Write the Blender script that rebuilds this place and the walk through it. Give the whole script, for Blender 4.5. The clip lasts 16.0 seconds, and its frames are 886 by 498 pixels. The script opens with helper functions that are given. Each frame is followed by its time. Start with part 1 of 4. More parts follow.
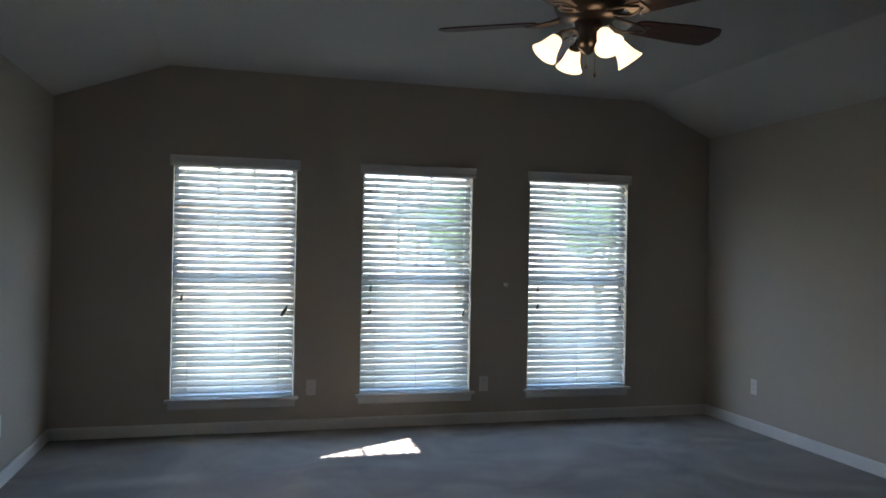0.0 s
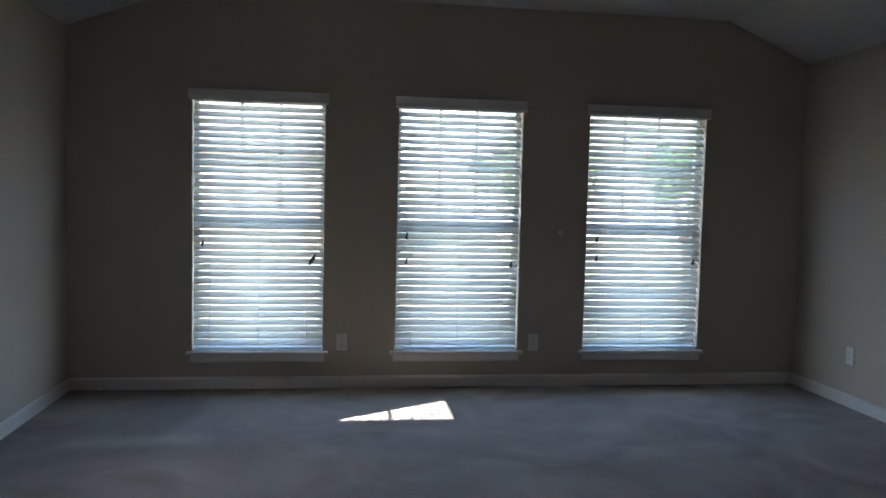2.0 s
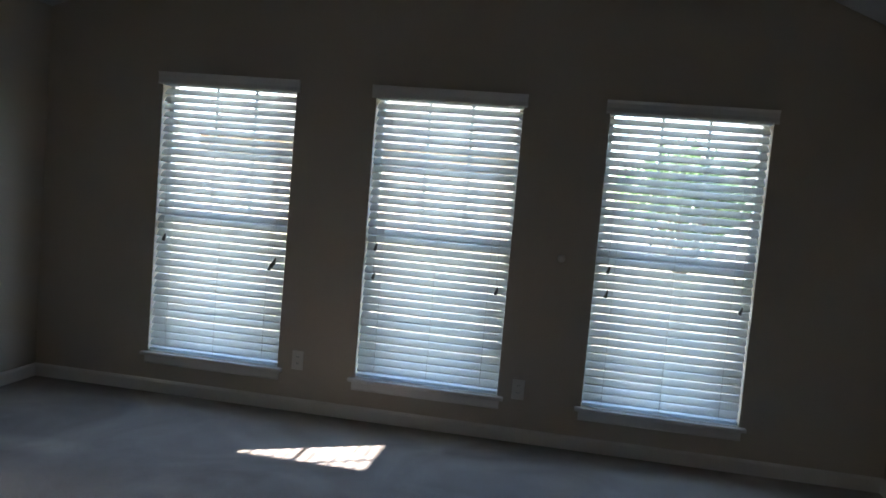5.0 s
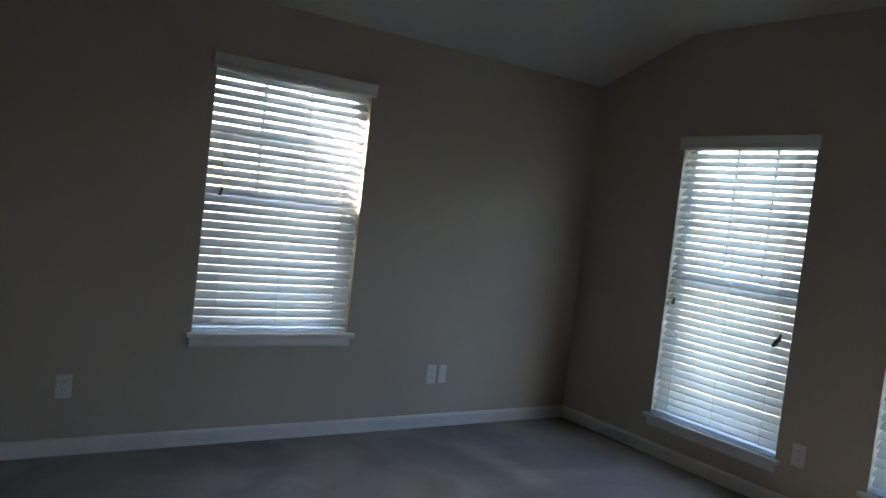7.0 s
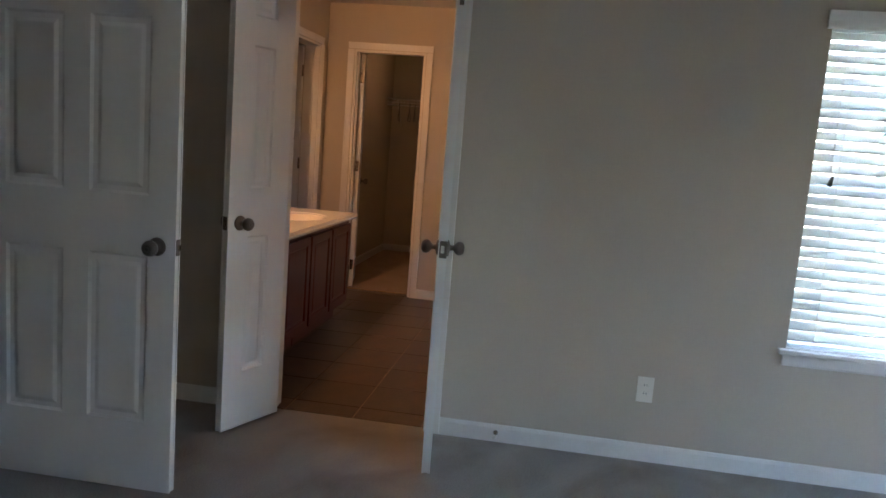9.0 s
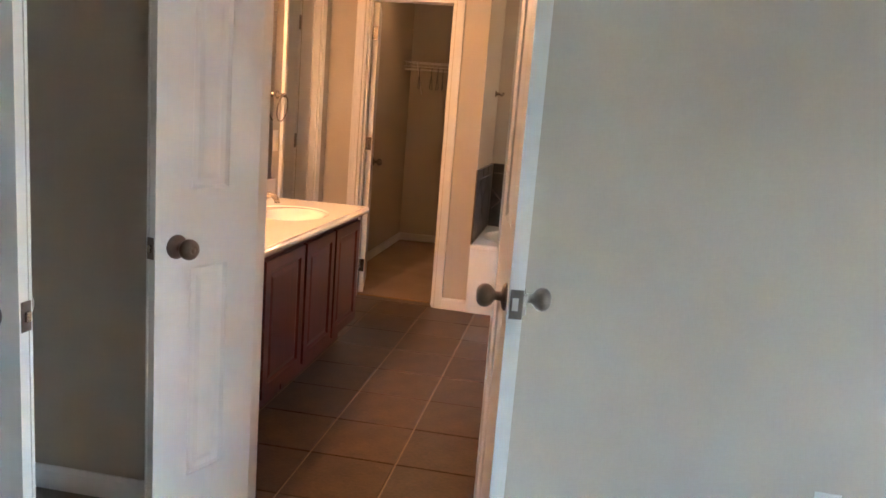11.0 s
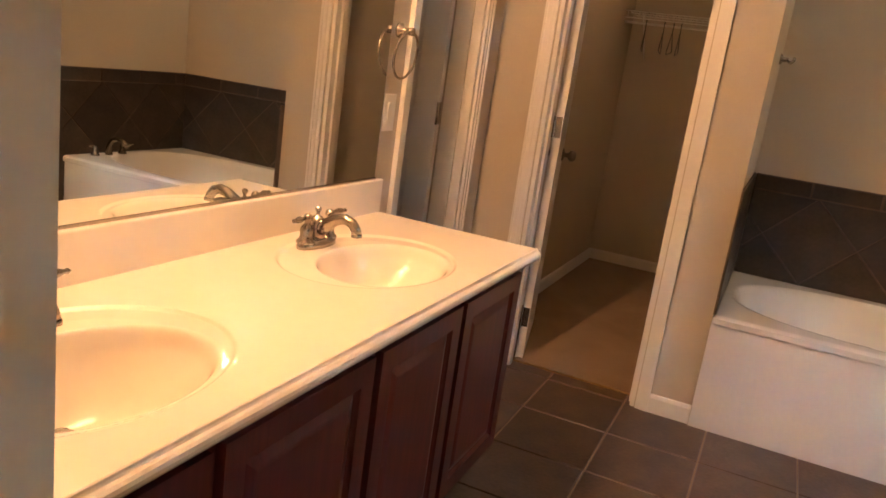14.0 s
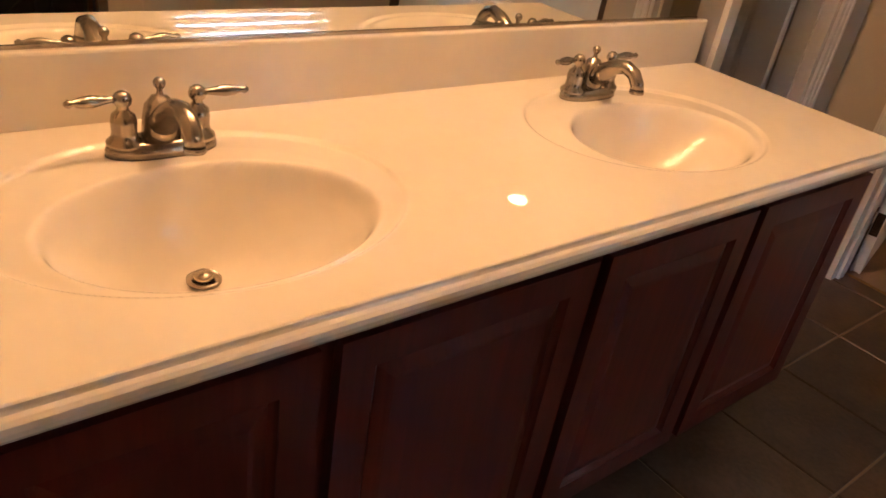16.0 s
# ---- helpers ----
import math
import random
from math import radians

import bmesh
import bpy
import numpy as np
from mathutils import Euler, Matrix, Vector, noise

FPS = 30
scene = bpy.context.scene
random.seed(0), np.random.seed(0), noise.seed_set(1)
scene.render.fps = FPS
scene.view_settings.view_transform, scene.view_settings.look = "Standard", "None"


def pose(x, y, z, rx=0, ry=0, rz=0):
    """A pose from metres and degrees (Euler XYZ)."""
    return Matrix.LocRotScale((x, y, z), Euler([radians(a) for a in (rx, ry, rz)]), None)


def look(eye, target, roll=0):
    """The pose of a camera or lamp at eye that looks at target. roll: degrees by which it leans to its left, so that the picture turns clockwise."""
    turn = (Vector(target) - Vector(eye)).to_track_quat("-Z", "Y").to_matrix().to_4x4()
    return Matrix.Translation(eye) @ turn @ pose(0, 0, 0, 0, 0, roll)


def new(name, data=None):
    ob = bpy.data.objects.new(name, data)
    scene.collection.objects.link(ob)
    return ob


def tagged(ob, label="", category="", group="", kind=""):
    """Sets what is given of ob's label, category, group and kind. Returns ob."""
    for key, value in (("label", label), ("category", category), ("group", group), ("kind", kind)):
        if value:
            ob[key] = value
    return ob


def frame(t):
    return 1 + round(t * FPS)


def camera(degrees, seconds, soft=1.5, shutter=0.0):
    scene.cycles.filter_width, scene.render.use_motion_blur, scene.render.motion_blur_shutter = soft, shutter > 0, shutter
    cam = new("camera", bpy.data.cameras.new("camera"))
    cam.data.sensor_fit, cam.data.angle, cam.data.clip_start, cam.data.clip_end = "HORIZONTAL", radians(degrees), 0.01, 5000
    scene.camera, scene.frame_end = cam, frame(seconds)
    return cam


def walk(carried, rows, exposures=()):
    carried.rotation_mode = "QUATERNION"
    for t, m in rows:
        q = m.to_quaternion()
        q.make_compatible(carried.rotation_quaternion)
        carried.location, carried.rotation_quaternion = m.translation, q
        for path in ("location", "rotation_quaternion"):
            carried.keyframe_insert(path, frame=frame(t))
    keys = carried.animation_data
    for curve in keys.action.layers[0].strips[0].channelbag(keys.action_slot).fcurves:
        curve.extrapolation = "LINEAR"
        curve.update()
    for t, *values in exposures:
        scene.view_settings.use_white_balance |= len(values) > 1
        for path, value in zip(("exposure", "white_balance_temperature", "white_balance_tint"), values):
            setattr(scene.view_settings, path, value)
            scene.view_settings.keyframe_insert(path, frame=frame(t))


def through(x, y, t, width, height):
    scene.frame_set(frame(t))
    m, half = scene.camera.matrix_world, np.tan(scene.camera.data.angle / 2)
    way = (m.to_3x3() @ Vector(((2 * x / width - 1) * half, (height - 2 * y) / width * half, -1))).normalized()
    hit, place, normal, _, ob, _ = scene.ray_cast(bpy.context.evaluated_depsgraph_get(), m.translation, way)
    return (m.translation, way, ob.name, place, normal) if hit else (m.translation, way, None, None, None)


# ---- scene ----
cam = camera(60.5, 16.0, soft=1.6)
PATH = [
    (0, pose(1.263, -5.628, 1.312, 90.30, -1.01, -14.65)),
    (0.5, pose(1.366, -5.541, 1.307, 89.11, -0.98, -13.40)),
    (1, pose(1.481, -5.422, 1.298, 88.06, -1.03, -11.81)),
    (1.5, pose(1.627, -5.278, 1.293, 87.09, -1.10, -9.60)),
    (2, pose(1.736, -5.125, 1.294, 86.21, -1.34, -7.60)),
    (2.5, pose(1.781, -5.004, 1.309, 85.41, -1.82, -6.26)),
    (3, pose(1.901, -4.864, 1.318, 84.96, -2.25, -4.43)),
    (5.5, pose(3.430, -4.247, 1.400, 86.05, -5.75, 13.75)),
    (6, pose(3.433, -4.242, 1.426, 86.23, -6.26, 20.58)),
    (6.5, look((3.776, -3.927, 1.455), (2.509, -2.385, 1.307), 5.8)),
    (7, pose(3.885, -3.767, 1.374, 86.86, -6.53, 56.57)),
    (7.5, pose(3.855, -3.874, 1.369, 86.26, -6.18, 70.87)),
    (8, pose(3.910, -3.773, 1.378, 84.71, -5.99, 86.52)),
    (8.5, look((3.715, -3.662, 1.376), (1.744, -3.906, 1.143), 4.6)),
    (11, look((2.151, -4.024, 1.364), (0.208, -4.336, 1.005), 4.6)),
    (11.5, look((1.813, -4.084, 1.345), (-0.125, -4.414, 0.975), 4.6)),
    (12, look((1.426, -4.144, 1.352), (-0.501, -4.501, 0.951), 4.5)),
    (12.5, look((1.16, -4.235, 1.362), (-0.753, -4.634, 0.936), 4.7)),
    (13, look((0.771, -4.334, 1.325), (-1.117, -4.83, 0.894), 5.2)),
    (13.5, look((0.464, -4.406, 1.319), (-1.384, -5.034, 0.882), 5.9)),
    (14, look((0.169, -4.531, 1.301), (-1.62, -5.289, 0.824), 8.1)),
    (14.5, look((-0.019, -4.602, 1.273), (-1.648, -5.604, 0.687), 9.2)),
    (15, look((-0.158, -4.618, 1.261), (-1.499, -5.882, 0.483), 9.0)),
    (15.5, look((-0.216, -4.618, 1.233), (-1.394, -5.953, 0.321), 8.9)),
    (16, look((-0.251, -4.598, 1.258), (-1.42, -5.883, 0.267), 9.7)),
]
walk(cam, PATH, exposures=[
    (0.0, 3.6, 6400, 20), (5.5, 3.3, 6400, 20), (7.0, 3.45, 6400, 20), (7.5, 4.25, 6350, 20), (8.0, 4.65, 6350, 20), (8.5, 4.95, 6300, 20),
    (11.0, 6.7, 6150, 18), (12.0, 6.65, 6050, 18), (12.5, 6.6, 6000, 16), (13.0, 6.45, 6100, 14), (14.0, 6.45, 6250, 12), (14.5, 6.28, 6300, 12), (15.0, 5.95, 6250, 11), (16.0, 5.85, 6100, 10),
])

# ---- daylight ----
SUN_WAY = Vector((1.333, 0.771, -1.0)).normalized()
sun_data = bpy.data.lights.new("sun", "SUN")
sun_data.energy, sun_data.angle, sun_data.color = 5.0, radians(0.5), (1.0, 0.95, 0.88)
sun_lamp = new("sun", sun_data)
sun_lamp.rotation_euler = SUN_WAY.to_track_quat("-Z", "Y").to_euler()
sky_world = bpy.data.worlds.new("sky")
scene.world = sky_world
sky_world.use_nodes = True
wn = sky_world.node_tree
sky = wn.nodes.new("ShaderNodeTexSky")
sky.sky_type, sky.sun_disc = "NISHITA", False
sky.sun_elevation = math.asin(-SUN_WAY.z)
sky.sun_rotation = math.atan2(-SUN_WAY.x, -SUN_WAY.y)
bg = wn.nodes["Background"]
bg.inputs["Strength"].default_value = 0.15
wn.links.new(sky.outputs[0], bg.inputs["Color"])


# ---- materials ----
def material(name, colour, rough=0.6, metal=0.0, vary=0.12, scale=8.0, fine=120.0, bump=0.1, dist=0.002, spec=0.5, per_piece=0.0, coat=0.0):
    """A surface with broad and fine variation of its colour, and a fine relief."""
    m = bpy.data.materials.new(name)
    m.use_nodes = True
    n, l = m.node_tree.nodes, m.node_tree.links
    b = n["Principled BSDF"]
    b.inputs["Metallic"].default_value = metal
    b.inputs["Specular IOR Level"].default_value = spec
    b.inputs["Coat Weight"].default_value = coat
    co = n.new("ShaderNodeTexCoord")
    big, small = n.new("ShaderNodeTexNoise"), n.new("ShaderNodeTexNoise")
    big.inputs["Scale"].default_value, big.inputs["Detail"].default_value = scale, 5
    small.inputs["Scale"].default_value, small.inputs["Detail"].default_value = fine, 3
    l.new(co.outputs["Object"], big.inputs["Vector"])
    l.new(co.outputs["Object"], small.inputs["Vector"])
    mix = n.new("ShaderNodeMix")
    mix.data_type = "FLOAT"
    mix.inputs[0].default_value = 0.35
    l.new(big.outputs[0], mix.inputs[2])
    l.new(small.outputs[0], mix.inputs[3])
    ramp = n.new("ShaderNodeMapRange")
    ramp.inputs["From Min"].default_value, ramp.inputs["From Max"].default_value = 0.3, 0.7
    ramp.inputs["To Min"].default_value, ramp.inputs["To Max"].default_value = 1 - vary, 1 + vary
    l.new(mix.outputs[0], ramp.inputs["Value"])
    value = ramp.outputs[0]
    if per_piece:
        info = n.new("ShaderNodeObjectInfo")
        rnd = n.new("ShaderNodeMapRange")
        rnd.inputs["To Min"].default_value, rnd.inputs["To Max"].default_value = 1 - per_piece, 1 + per_piece
        l.new(info.outputs["Random"], rnd.inputs["Value"])
        mul = n.new("ShaderNodeMath")
        mul.operation = "MULTIPLY"
        l.new(value, mul.inputs[0])
        l.new(rnd.outputs[0], mul.inputs[1])
        value = mul.outputs[0]
    tint = n.new("ShaderNodeVectorMath")
    tint.operation = "SCALE"
    tint.inputs[0].default_value = colour
    l.new(value, tint.inputs["Scale"])
    l.new(tint.outputs[0], b.inputs["Base Color"])
    rr = n.new("ShaderNodeMapRange")
    rr.inputs["To Min"].default_value, rr.inputs["To Max"].default_value = max(0.02, rough * 0.8), min(1, rough * 1.2)
    l.new(big.outputs[0], rr.inputs["Value"])
    l.new(rr.outputs[0], b.inputs["Roughness"])
    if bump:
        bp = n.new("ShaderNodeBump")
        bp.inputs["Strength"].default_value, bp.inputs["Distance"].default_value = bump, dist
        l.new(small.outputs[0], bp.inputs["Height"])
        l.new(bp.outputs[0], b.inputs["Normal"])
    return m


def slat_material(name, colour, through):
    """Thin white vinyl that lets some daylight through."""
    m = material(name, colour, 0.45, vary=0.03, scale=10, fine=80, bump=0.03, per_piece=0.04)
    n, l = m.node_tree.nodes, m.node_tree.links
    glow, mix = n.new("ShaderNodeBsdfTranslucent"), n.new("ShaderNodeMixShader")
    glow.inputs["Color"].default_value = (0.81, 0.87, 0.875, 1)
    mix.inputs[0].default_value = through
    l.new(n["Principled BSDF"].outputs[0], mix.inputs[1])
    l.new(glow.outputs[0], mix.inputs[2])
    l.new(mix.outputs[0], n["Material Output"].inputs["Surface"])
    return m


def carpet_material(name, dark, light, sun_and_worn_patches=()):
    """Cut pile: tufts, trodden patches, faint vacuum lanes, and ellipses of painted sunlight and wear."""
    m = bpy.data.materials.new(name)
    m.use_nodes = True
    n, l = m.node_tree.nodes, m.node_tree.links
    b = n["Principled BSDF"]
    b.inputs["Roughness"].default_value = 0.95
    b.inputs["Specular IOR Level"].default_value = 0.1
    b.inputs["Sheen Weight"].default_value = 0.25
    co = n.new("ShaderNodeTexCoord")
    patch, tuft = n.new("ShaderNodeTexNoise"), n.new("ShaderNodeTexNoise")
    patch.inputs["Scale"].default_value, patch.inputs["Detail"].default_value, patch.inputs["Distortion"].default_value = 1.6, 6, 1.2
    tuft.inputs["Scale"].default_value, tuft.inputs["Detail"].default_value = 160, 4
    l.new(co.outputs["Object"], patch.inputs["Vector"])
    l.new(co.outputs["Object"], tuft.inputs["Vector"])
    mix = n.new("ShaderNodeMix")
    mix.data_type = "FLOAT"
    mix.inputs[0].default_value = 0.4
    l.new(patch.outputs[0], mix.inputs[2])
    l.new(tuft.outputs[0], mix.inputs[3])
    ramp = n.new("ShaderNodeValToRGB")
    ramp.color_ramp.elements[0].position, ramp.color_ramp.elements[0].color = 0.36, (*dark, 1)
    ramp.color_ramp.elements[1].position, ramp.color_ramp.elements[1].color = 0.66, (*light, 1)
    l.new(mix.outputs[0], ramp.inputs[0])
    colour_out = ramp.outputs[0]
    for (cx, cy), (rx, ry), turn, gain in sun_and_worn_patches:
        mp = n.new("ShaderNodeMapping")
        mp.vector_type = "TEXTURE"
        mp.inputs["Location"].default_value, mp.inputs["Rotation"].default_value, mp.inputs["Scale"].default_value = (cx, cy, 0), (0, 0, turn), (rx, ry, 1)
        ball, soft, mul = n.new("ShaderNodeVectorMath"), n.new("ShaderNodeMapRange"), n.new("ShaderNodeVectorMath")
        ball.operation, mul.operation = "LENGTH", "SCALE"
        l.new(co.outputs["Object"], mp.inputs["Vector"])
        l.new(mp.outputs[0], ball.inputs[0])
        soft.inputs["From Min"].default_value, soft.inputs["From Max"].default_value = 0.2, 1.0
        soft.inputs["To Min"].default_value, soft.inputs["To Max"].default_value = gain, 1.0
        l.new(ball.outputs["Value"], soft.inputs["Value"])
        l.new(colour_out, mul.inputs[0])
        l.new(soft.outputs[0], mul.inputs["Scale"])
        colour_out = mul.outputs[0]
    l.new(colour_out, b.inputs["Base Color"])
    bp = n.new("ShaderNodeBump")
    bp.inputs["Strength"].default_value, bp.inputs["Distance"].default_value = 0.8, 0.006
    l.new(mix.outputs[0], bp.inputs["Height"])
    l.new(bp.outputs[0], b.inputs["Normal"])
    return m


def wood_material(name, dark, light, rough, along):
    """Stained wood with grain along one axis."""
    m = bpy.data.materials.new(name)
    m.use_nodes = True
    n, l = m.node_tree.nodes, m.node_tree.links
    b = n["Principled BSDF"]
    co, mp = n.new("ShaderNodeTexCoord"), n.new("ShaderNodeMapping")
    mp.inputs["Scale"].default_value = [4.0 if a == along else 60.0 for a in range(3)]
    grain = n.new("ShaderNodeTexNoise")
    grain.inputs["Scale"].default_value, grain.inputs["Detail"].default_value, grain.inputs["Distortion"].default_value = 1.0, 6, 0.6
    l.new(co.outputs["Object"], mp.inputs["Vector"])
    l.new(mp.outputs[0], grain.inputs["Vector"])
    ramp = n.new("ShaderNodeValToRGB")
    ramp.color_ramp.elements[0].position, ramp.color_ramp.elements[0].color = 0.35, (*dark, 1)
    ramp.color_ramp.elements[1].position, ramp.color_ramp.elements[1].color = 0.68, (*light, 1)
    l.new(grain.outputs[0], ramp.inputs[0])
    l.new(ramp.outputs[0], b.inputs["Base Color"])
    b.inputs["Roughness"].default_value = rough
    bp = n.new("ShaderNodeBump")
    bp.inputs["Strength"].default_value, bp.inputs["Distance"].default_value = 0.15, 0.001
    l.new(grain.outputs[0], bp.inputs["Height"])
    l.new(bp.outputs[0], b.inputs["Normal"])
    return m


def glow_material(name, colour, strength):
    m = bpy.data.materials.new(name)
    m.use_nodes = True
    b = m.node_tree.nodes["Principled BSDF"]
    b.inputs["Base Color"].default_value = (0.9, 0.88, 0.82, 1)
    b.inputs["Emission Color"].default_value = (*colour, 1)
    b.inputs["Emission Strength"].default_value = strength
    return m


def pane_material(name, gloss):
    m = bpy.data.materials.new(name)
    m.use_nodes = True
    n, l = m.node_tree.nodes, m.node_tree.links
    n.remove(n["Principled BSDF"])
    clear, shine, mix = n.new("ShaderNodeBsdfTransparent"), n.new("ShaderNodeBsdfGlossy"), n.new("ShaderNodeMixShader")
    clear.inputs["Color"].default_value = (0.93, 0.96, 0.95, 1)
    shine.inputs["Roughness"].default_value = 0.02
    mix.inputs[0].default_value = gloss
    l.new(clear.outputs[0], mix.inputs[1])
    l.new(shine.outputs[0], mix.inputs[2])
    l.new(mix.outputs[0], n["Material Output"].inputs["Surface"])
    return m


def mirror_material(name):
    m = bpy.data.materials.new(name)
    m.use_nodes = True
    b = m.node_tree.nodes["Principled BSDF"]
    b.inputs["Base Color"].default_value = (0.86, 0.88, 0.86, 1)
    b.inputs["Metallic"].default_value, b.inputs["Roughness"].default_value = 1.0, 0.0
    return m


PAINT = material("greige wall paint", (0.525, 0.465, 0.378), 0.75, vary=0.04, scale=1.5, fine=90, bump=0.25, dist=0.0015, spec=0.25)
CEILING = material("flat ceiling paint", (0.62, 0.60, 0.56), 0.9, vary=0.04, scale=2, fine=60, bump=0.5, dist=0.003, spec=0.1)
WHITE = material("white semi-gloss paint", (0.78, 0.77, 0.74), 0.35, vary=0.03, scale=3, fine=50, bump=0.06, dist=0.001)
TRIM = material("white trim paint", (0.76, 0.74, 0.70), 0.4, vary=0.05, scale=5, fine=60, bump=0.06, dist=0.001)
SLAT = slat_material("white translucent blind slat", (0.82, 0.84, 0.85), 0.50)
SLAT_SIDE = slat_material("white vinyl blind slat", (0.74, 0.78, 0.80), 0.32)
# Bathroom copy of the slat, darkened in colour to stand for weaker daylight there.
SLAT_DIMMED = slat_material("white blind slat dimmed for weak daylight", (0.60, 0.60, 0.58), 0.07)
VINYL = material("white window vinyl", (0.75, 0.76, 0.76), 0.4, vary=0.04)
PLATE = material("ivory plastic plate", (0.78, 0.76, 0.70), 0.35, vary=0.02, bump=0.0)
DARKHOLE = material("dark slot", (0.03, 0.03, 0.03), 0.6, vary=0.1, bump=0.0)
BRONZE = material("aged nickel", (0.20, 0.17, 0.15), 0.3, 1.0, vary=0.2, scale=30, fine=200, bump=0.03)
NICKEL = material("brushed nickel", (0.40, 0.355, 0.305), 0.25, 1.0, vary=0.1, scale=20, fine=300, bump=0.04, dist=0.0005)
BRASS = material("antique brass", (0.35, 0.22, 0.10), 0.3, 1.0, vary=0.2, scale=20, fine=200, bump=0.03)
CHERRY = wood_material("cherry stained wood", (0.070, 0.008, 0.005), (0.112, 0.014, 0.008), 0.38, 2)
FANWOOD = wood_material("walnut fan blade", (0.045, 0.018, 0.010), (0.11, 0.045, 0.025), 0.35, 0)
MARBLE = material("cultured marble", (0.84, 0.78, 0.68), 0.025, vary=0.03, scale=6, fine=40, bump=0.0)
TUBWHITE = material("white tub acrylic", (0.80, 0.77, 0.72), 0.16, vary=0.02, scale=3, fine=30, bump=0.0)
FLOORTILE = material("brown slate-look tile", (0.088, 0.052, 0.031), 0.33, vary=0.5, scale=9, fine=70, bump=0.35, dist=0.002, per_piece=0.14)
WALLTILE = material("dark brown wall tile", (0.050, 0.036, 0.029), 0.35, vary=0.4, scale=7, fine=60, bump=0.3, dist=0.002, per_piece=0.2)
WALLGROUT = material("dark wall grout", (0.12, 0.088, 0.066), 0.9, vary=0.15, scale=20, fine=200, bump=0.3)
GROUT = material("grey-brown grout", (0.30, 0.22, 0.15), 0.9, vary=0.15, scale=20, fine=200, bump=0.3)
# The first ellipse paints a streak of reflected sunlight; the others vary the pile tone.
CARPET = carpet_material("grey-beige carpet", (0.17, 0.148, 0.125), (0.37, 0.335, 0.29),
                         sun_and_worn_patches=(((0.70, -1.08), (0.48, 0.13), 0.12, 1.5), ((4.1, -0.9), (0.8, 0.35), 0.3, 1.15), ((2.9, -1.9), (0.9, 0.4), -0.3, 1.12), ((1.6, -2.6), (0.5, 0.9), 0.4, 0.88)))
CLOSETCARPET = carpet_material("beige closet carpet", (0.22, 0.145, 0.088), (0.37, 0.255, 0.16))
WIRE = material("white coated wire", (0.75, 0.73, 0.68), 0.4, vary=0.03, bump=0.0)
CORD = material("white cord", (0.72, 0.72, 0.70), 0.8, vary=0.05, bump=0.0)
TASSEL = material("grey plastic tassel", (0.12, 0.12, 0.12), 0.4, vary=0.1, bump=0.0)
GLASS = pane_material("window glass", 0.05)
SHOWERGLASS = pane_material("shower glass", 0.08)
MIRROR = mirror_material("mirror silver")
SHADE = glow_material("lit frosted glass shade", (1.0, 0.72, 0.40), 0.17)
BULB = glow_material("lit vanity globe", (1.0, 0.515, 0.222), 2.35)
DOME = glow_material("lit closet dome", (1.0, 0.52, 0.24), 0.50)
CAN = glow_material("lit recessed lamp", (1.0, 0.76, 0.46), 1.2)
GRASS = material("dry pale lawn", (0.30, 0.28, 0.20), 0.9, vary=0.4, scale=0.8, fine=20, bump=0.5, dist=0.03)
BRICK = material("tan brick facade", (0.42, 0.34, 0.28), 0.85, vary=0.2, scale=2, fine=30, bump=0.3)
SIDING = material("pale siding", (0.55, 0.53, 0.49), 0.8, vary=0.08, scale=2, fine=30, bump=0.2)
ROOF = material("grey shingle", (0.14, 0.13, 0.12), 0.9, vary=0.25, scale=3, fine=40, bump=0.5, dist=0.01)
BARK = material("bark", (0.11, 0.08, 0.055), 0.95, vary=0.35, scale=12, fine=60, bump=0.8, dist=0.02)
LEAF = slat_material("thin green leaves", (0.12, 0.19, 0.08), 0.5)
LEAF.node_tree.nodes["Translucent BSDF"].inputs["Color"].default_value = (0.22, 0.34, 0.14, 1)


# ---- mesh helpers ----
def box(bm, x0, x1, y0, y1, z0, z1, bevel=0.0):
    vs = [bm.verts.new((x, y, z)) for x in (x0, x1) for y in (y0, y1) for z in (z0, z1)]
    fs = [bm.faces.new([vs[i] for i in q]) for q in ((0, 1, 3, 2), (4, 6, 7, 5), (0, 4, 5, 1), (2, 3, 7, 6), (0, 2, 6, 4), (1, 5, 7, 3))]
    if bevel:
        es = list({e for f in fs for e in f.edges})
        bmesh.ops.bevel(bm, geom=es, offset=bevel, segments=2, affect="EDGES", profile=0.5)


def ring(bm, centre, ax, up, r, seg, ry=None):
    side = ax.cross(up).normalized()
    up2 = side.cross(ax).normalized()
    ry = r if ry is None else ry
    return [bm.verts.new(centre + side * (r * math.cos(2 * math.pi * k / seg)) + up2 * (ry * math.sin(2 * math.pi * k / seg))) for k in range(seg)]


def skin(bm, rings, cap=True):
    for a, b in zip(rings, rings[1:]):
        for k in range(len(a)):
            bm.faces.new((a[k], a[(k + 1) % len(a)], b[(k + 1) % len(b)], b[k])).smooth = True
    if cap:
        bm.faces.new(rings[0][::-1])
        bm.faces.new(rings[-1])


def tube(bm, pts, radii, seg=10, cap=True):
    """A round bar along points, with a radius at each."""
    pts = [Vector(p) for p in pts]
    if not isinstance(radii, (list, tuple)):
        radii = [radii] * len(pts)
    rings = []
    for i, p in enumerate(pts):
        ax = (pts[min(i + 1, len(pts) - 1)] - pts[max(i - 1, 0)]).normalized()
        up = Vector((0, 0, 1)) if abs(ax.z) < 0.9 else Vector((0, 1, 0))
        rings.append(ring(bm, p, ax, up, radii[i], seg))
    skin(bm, rings, cap)


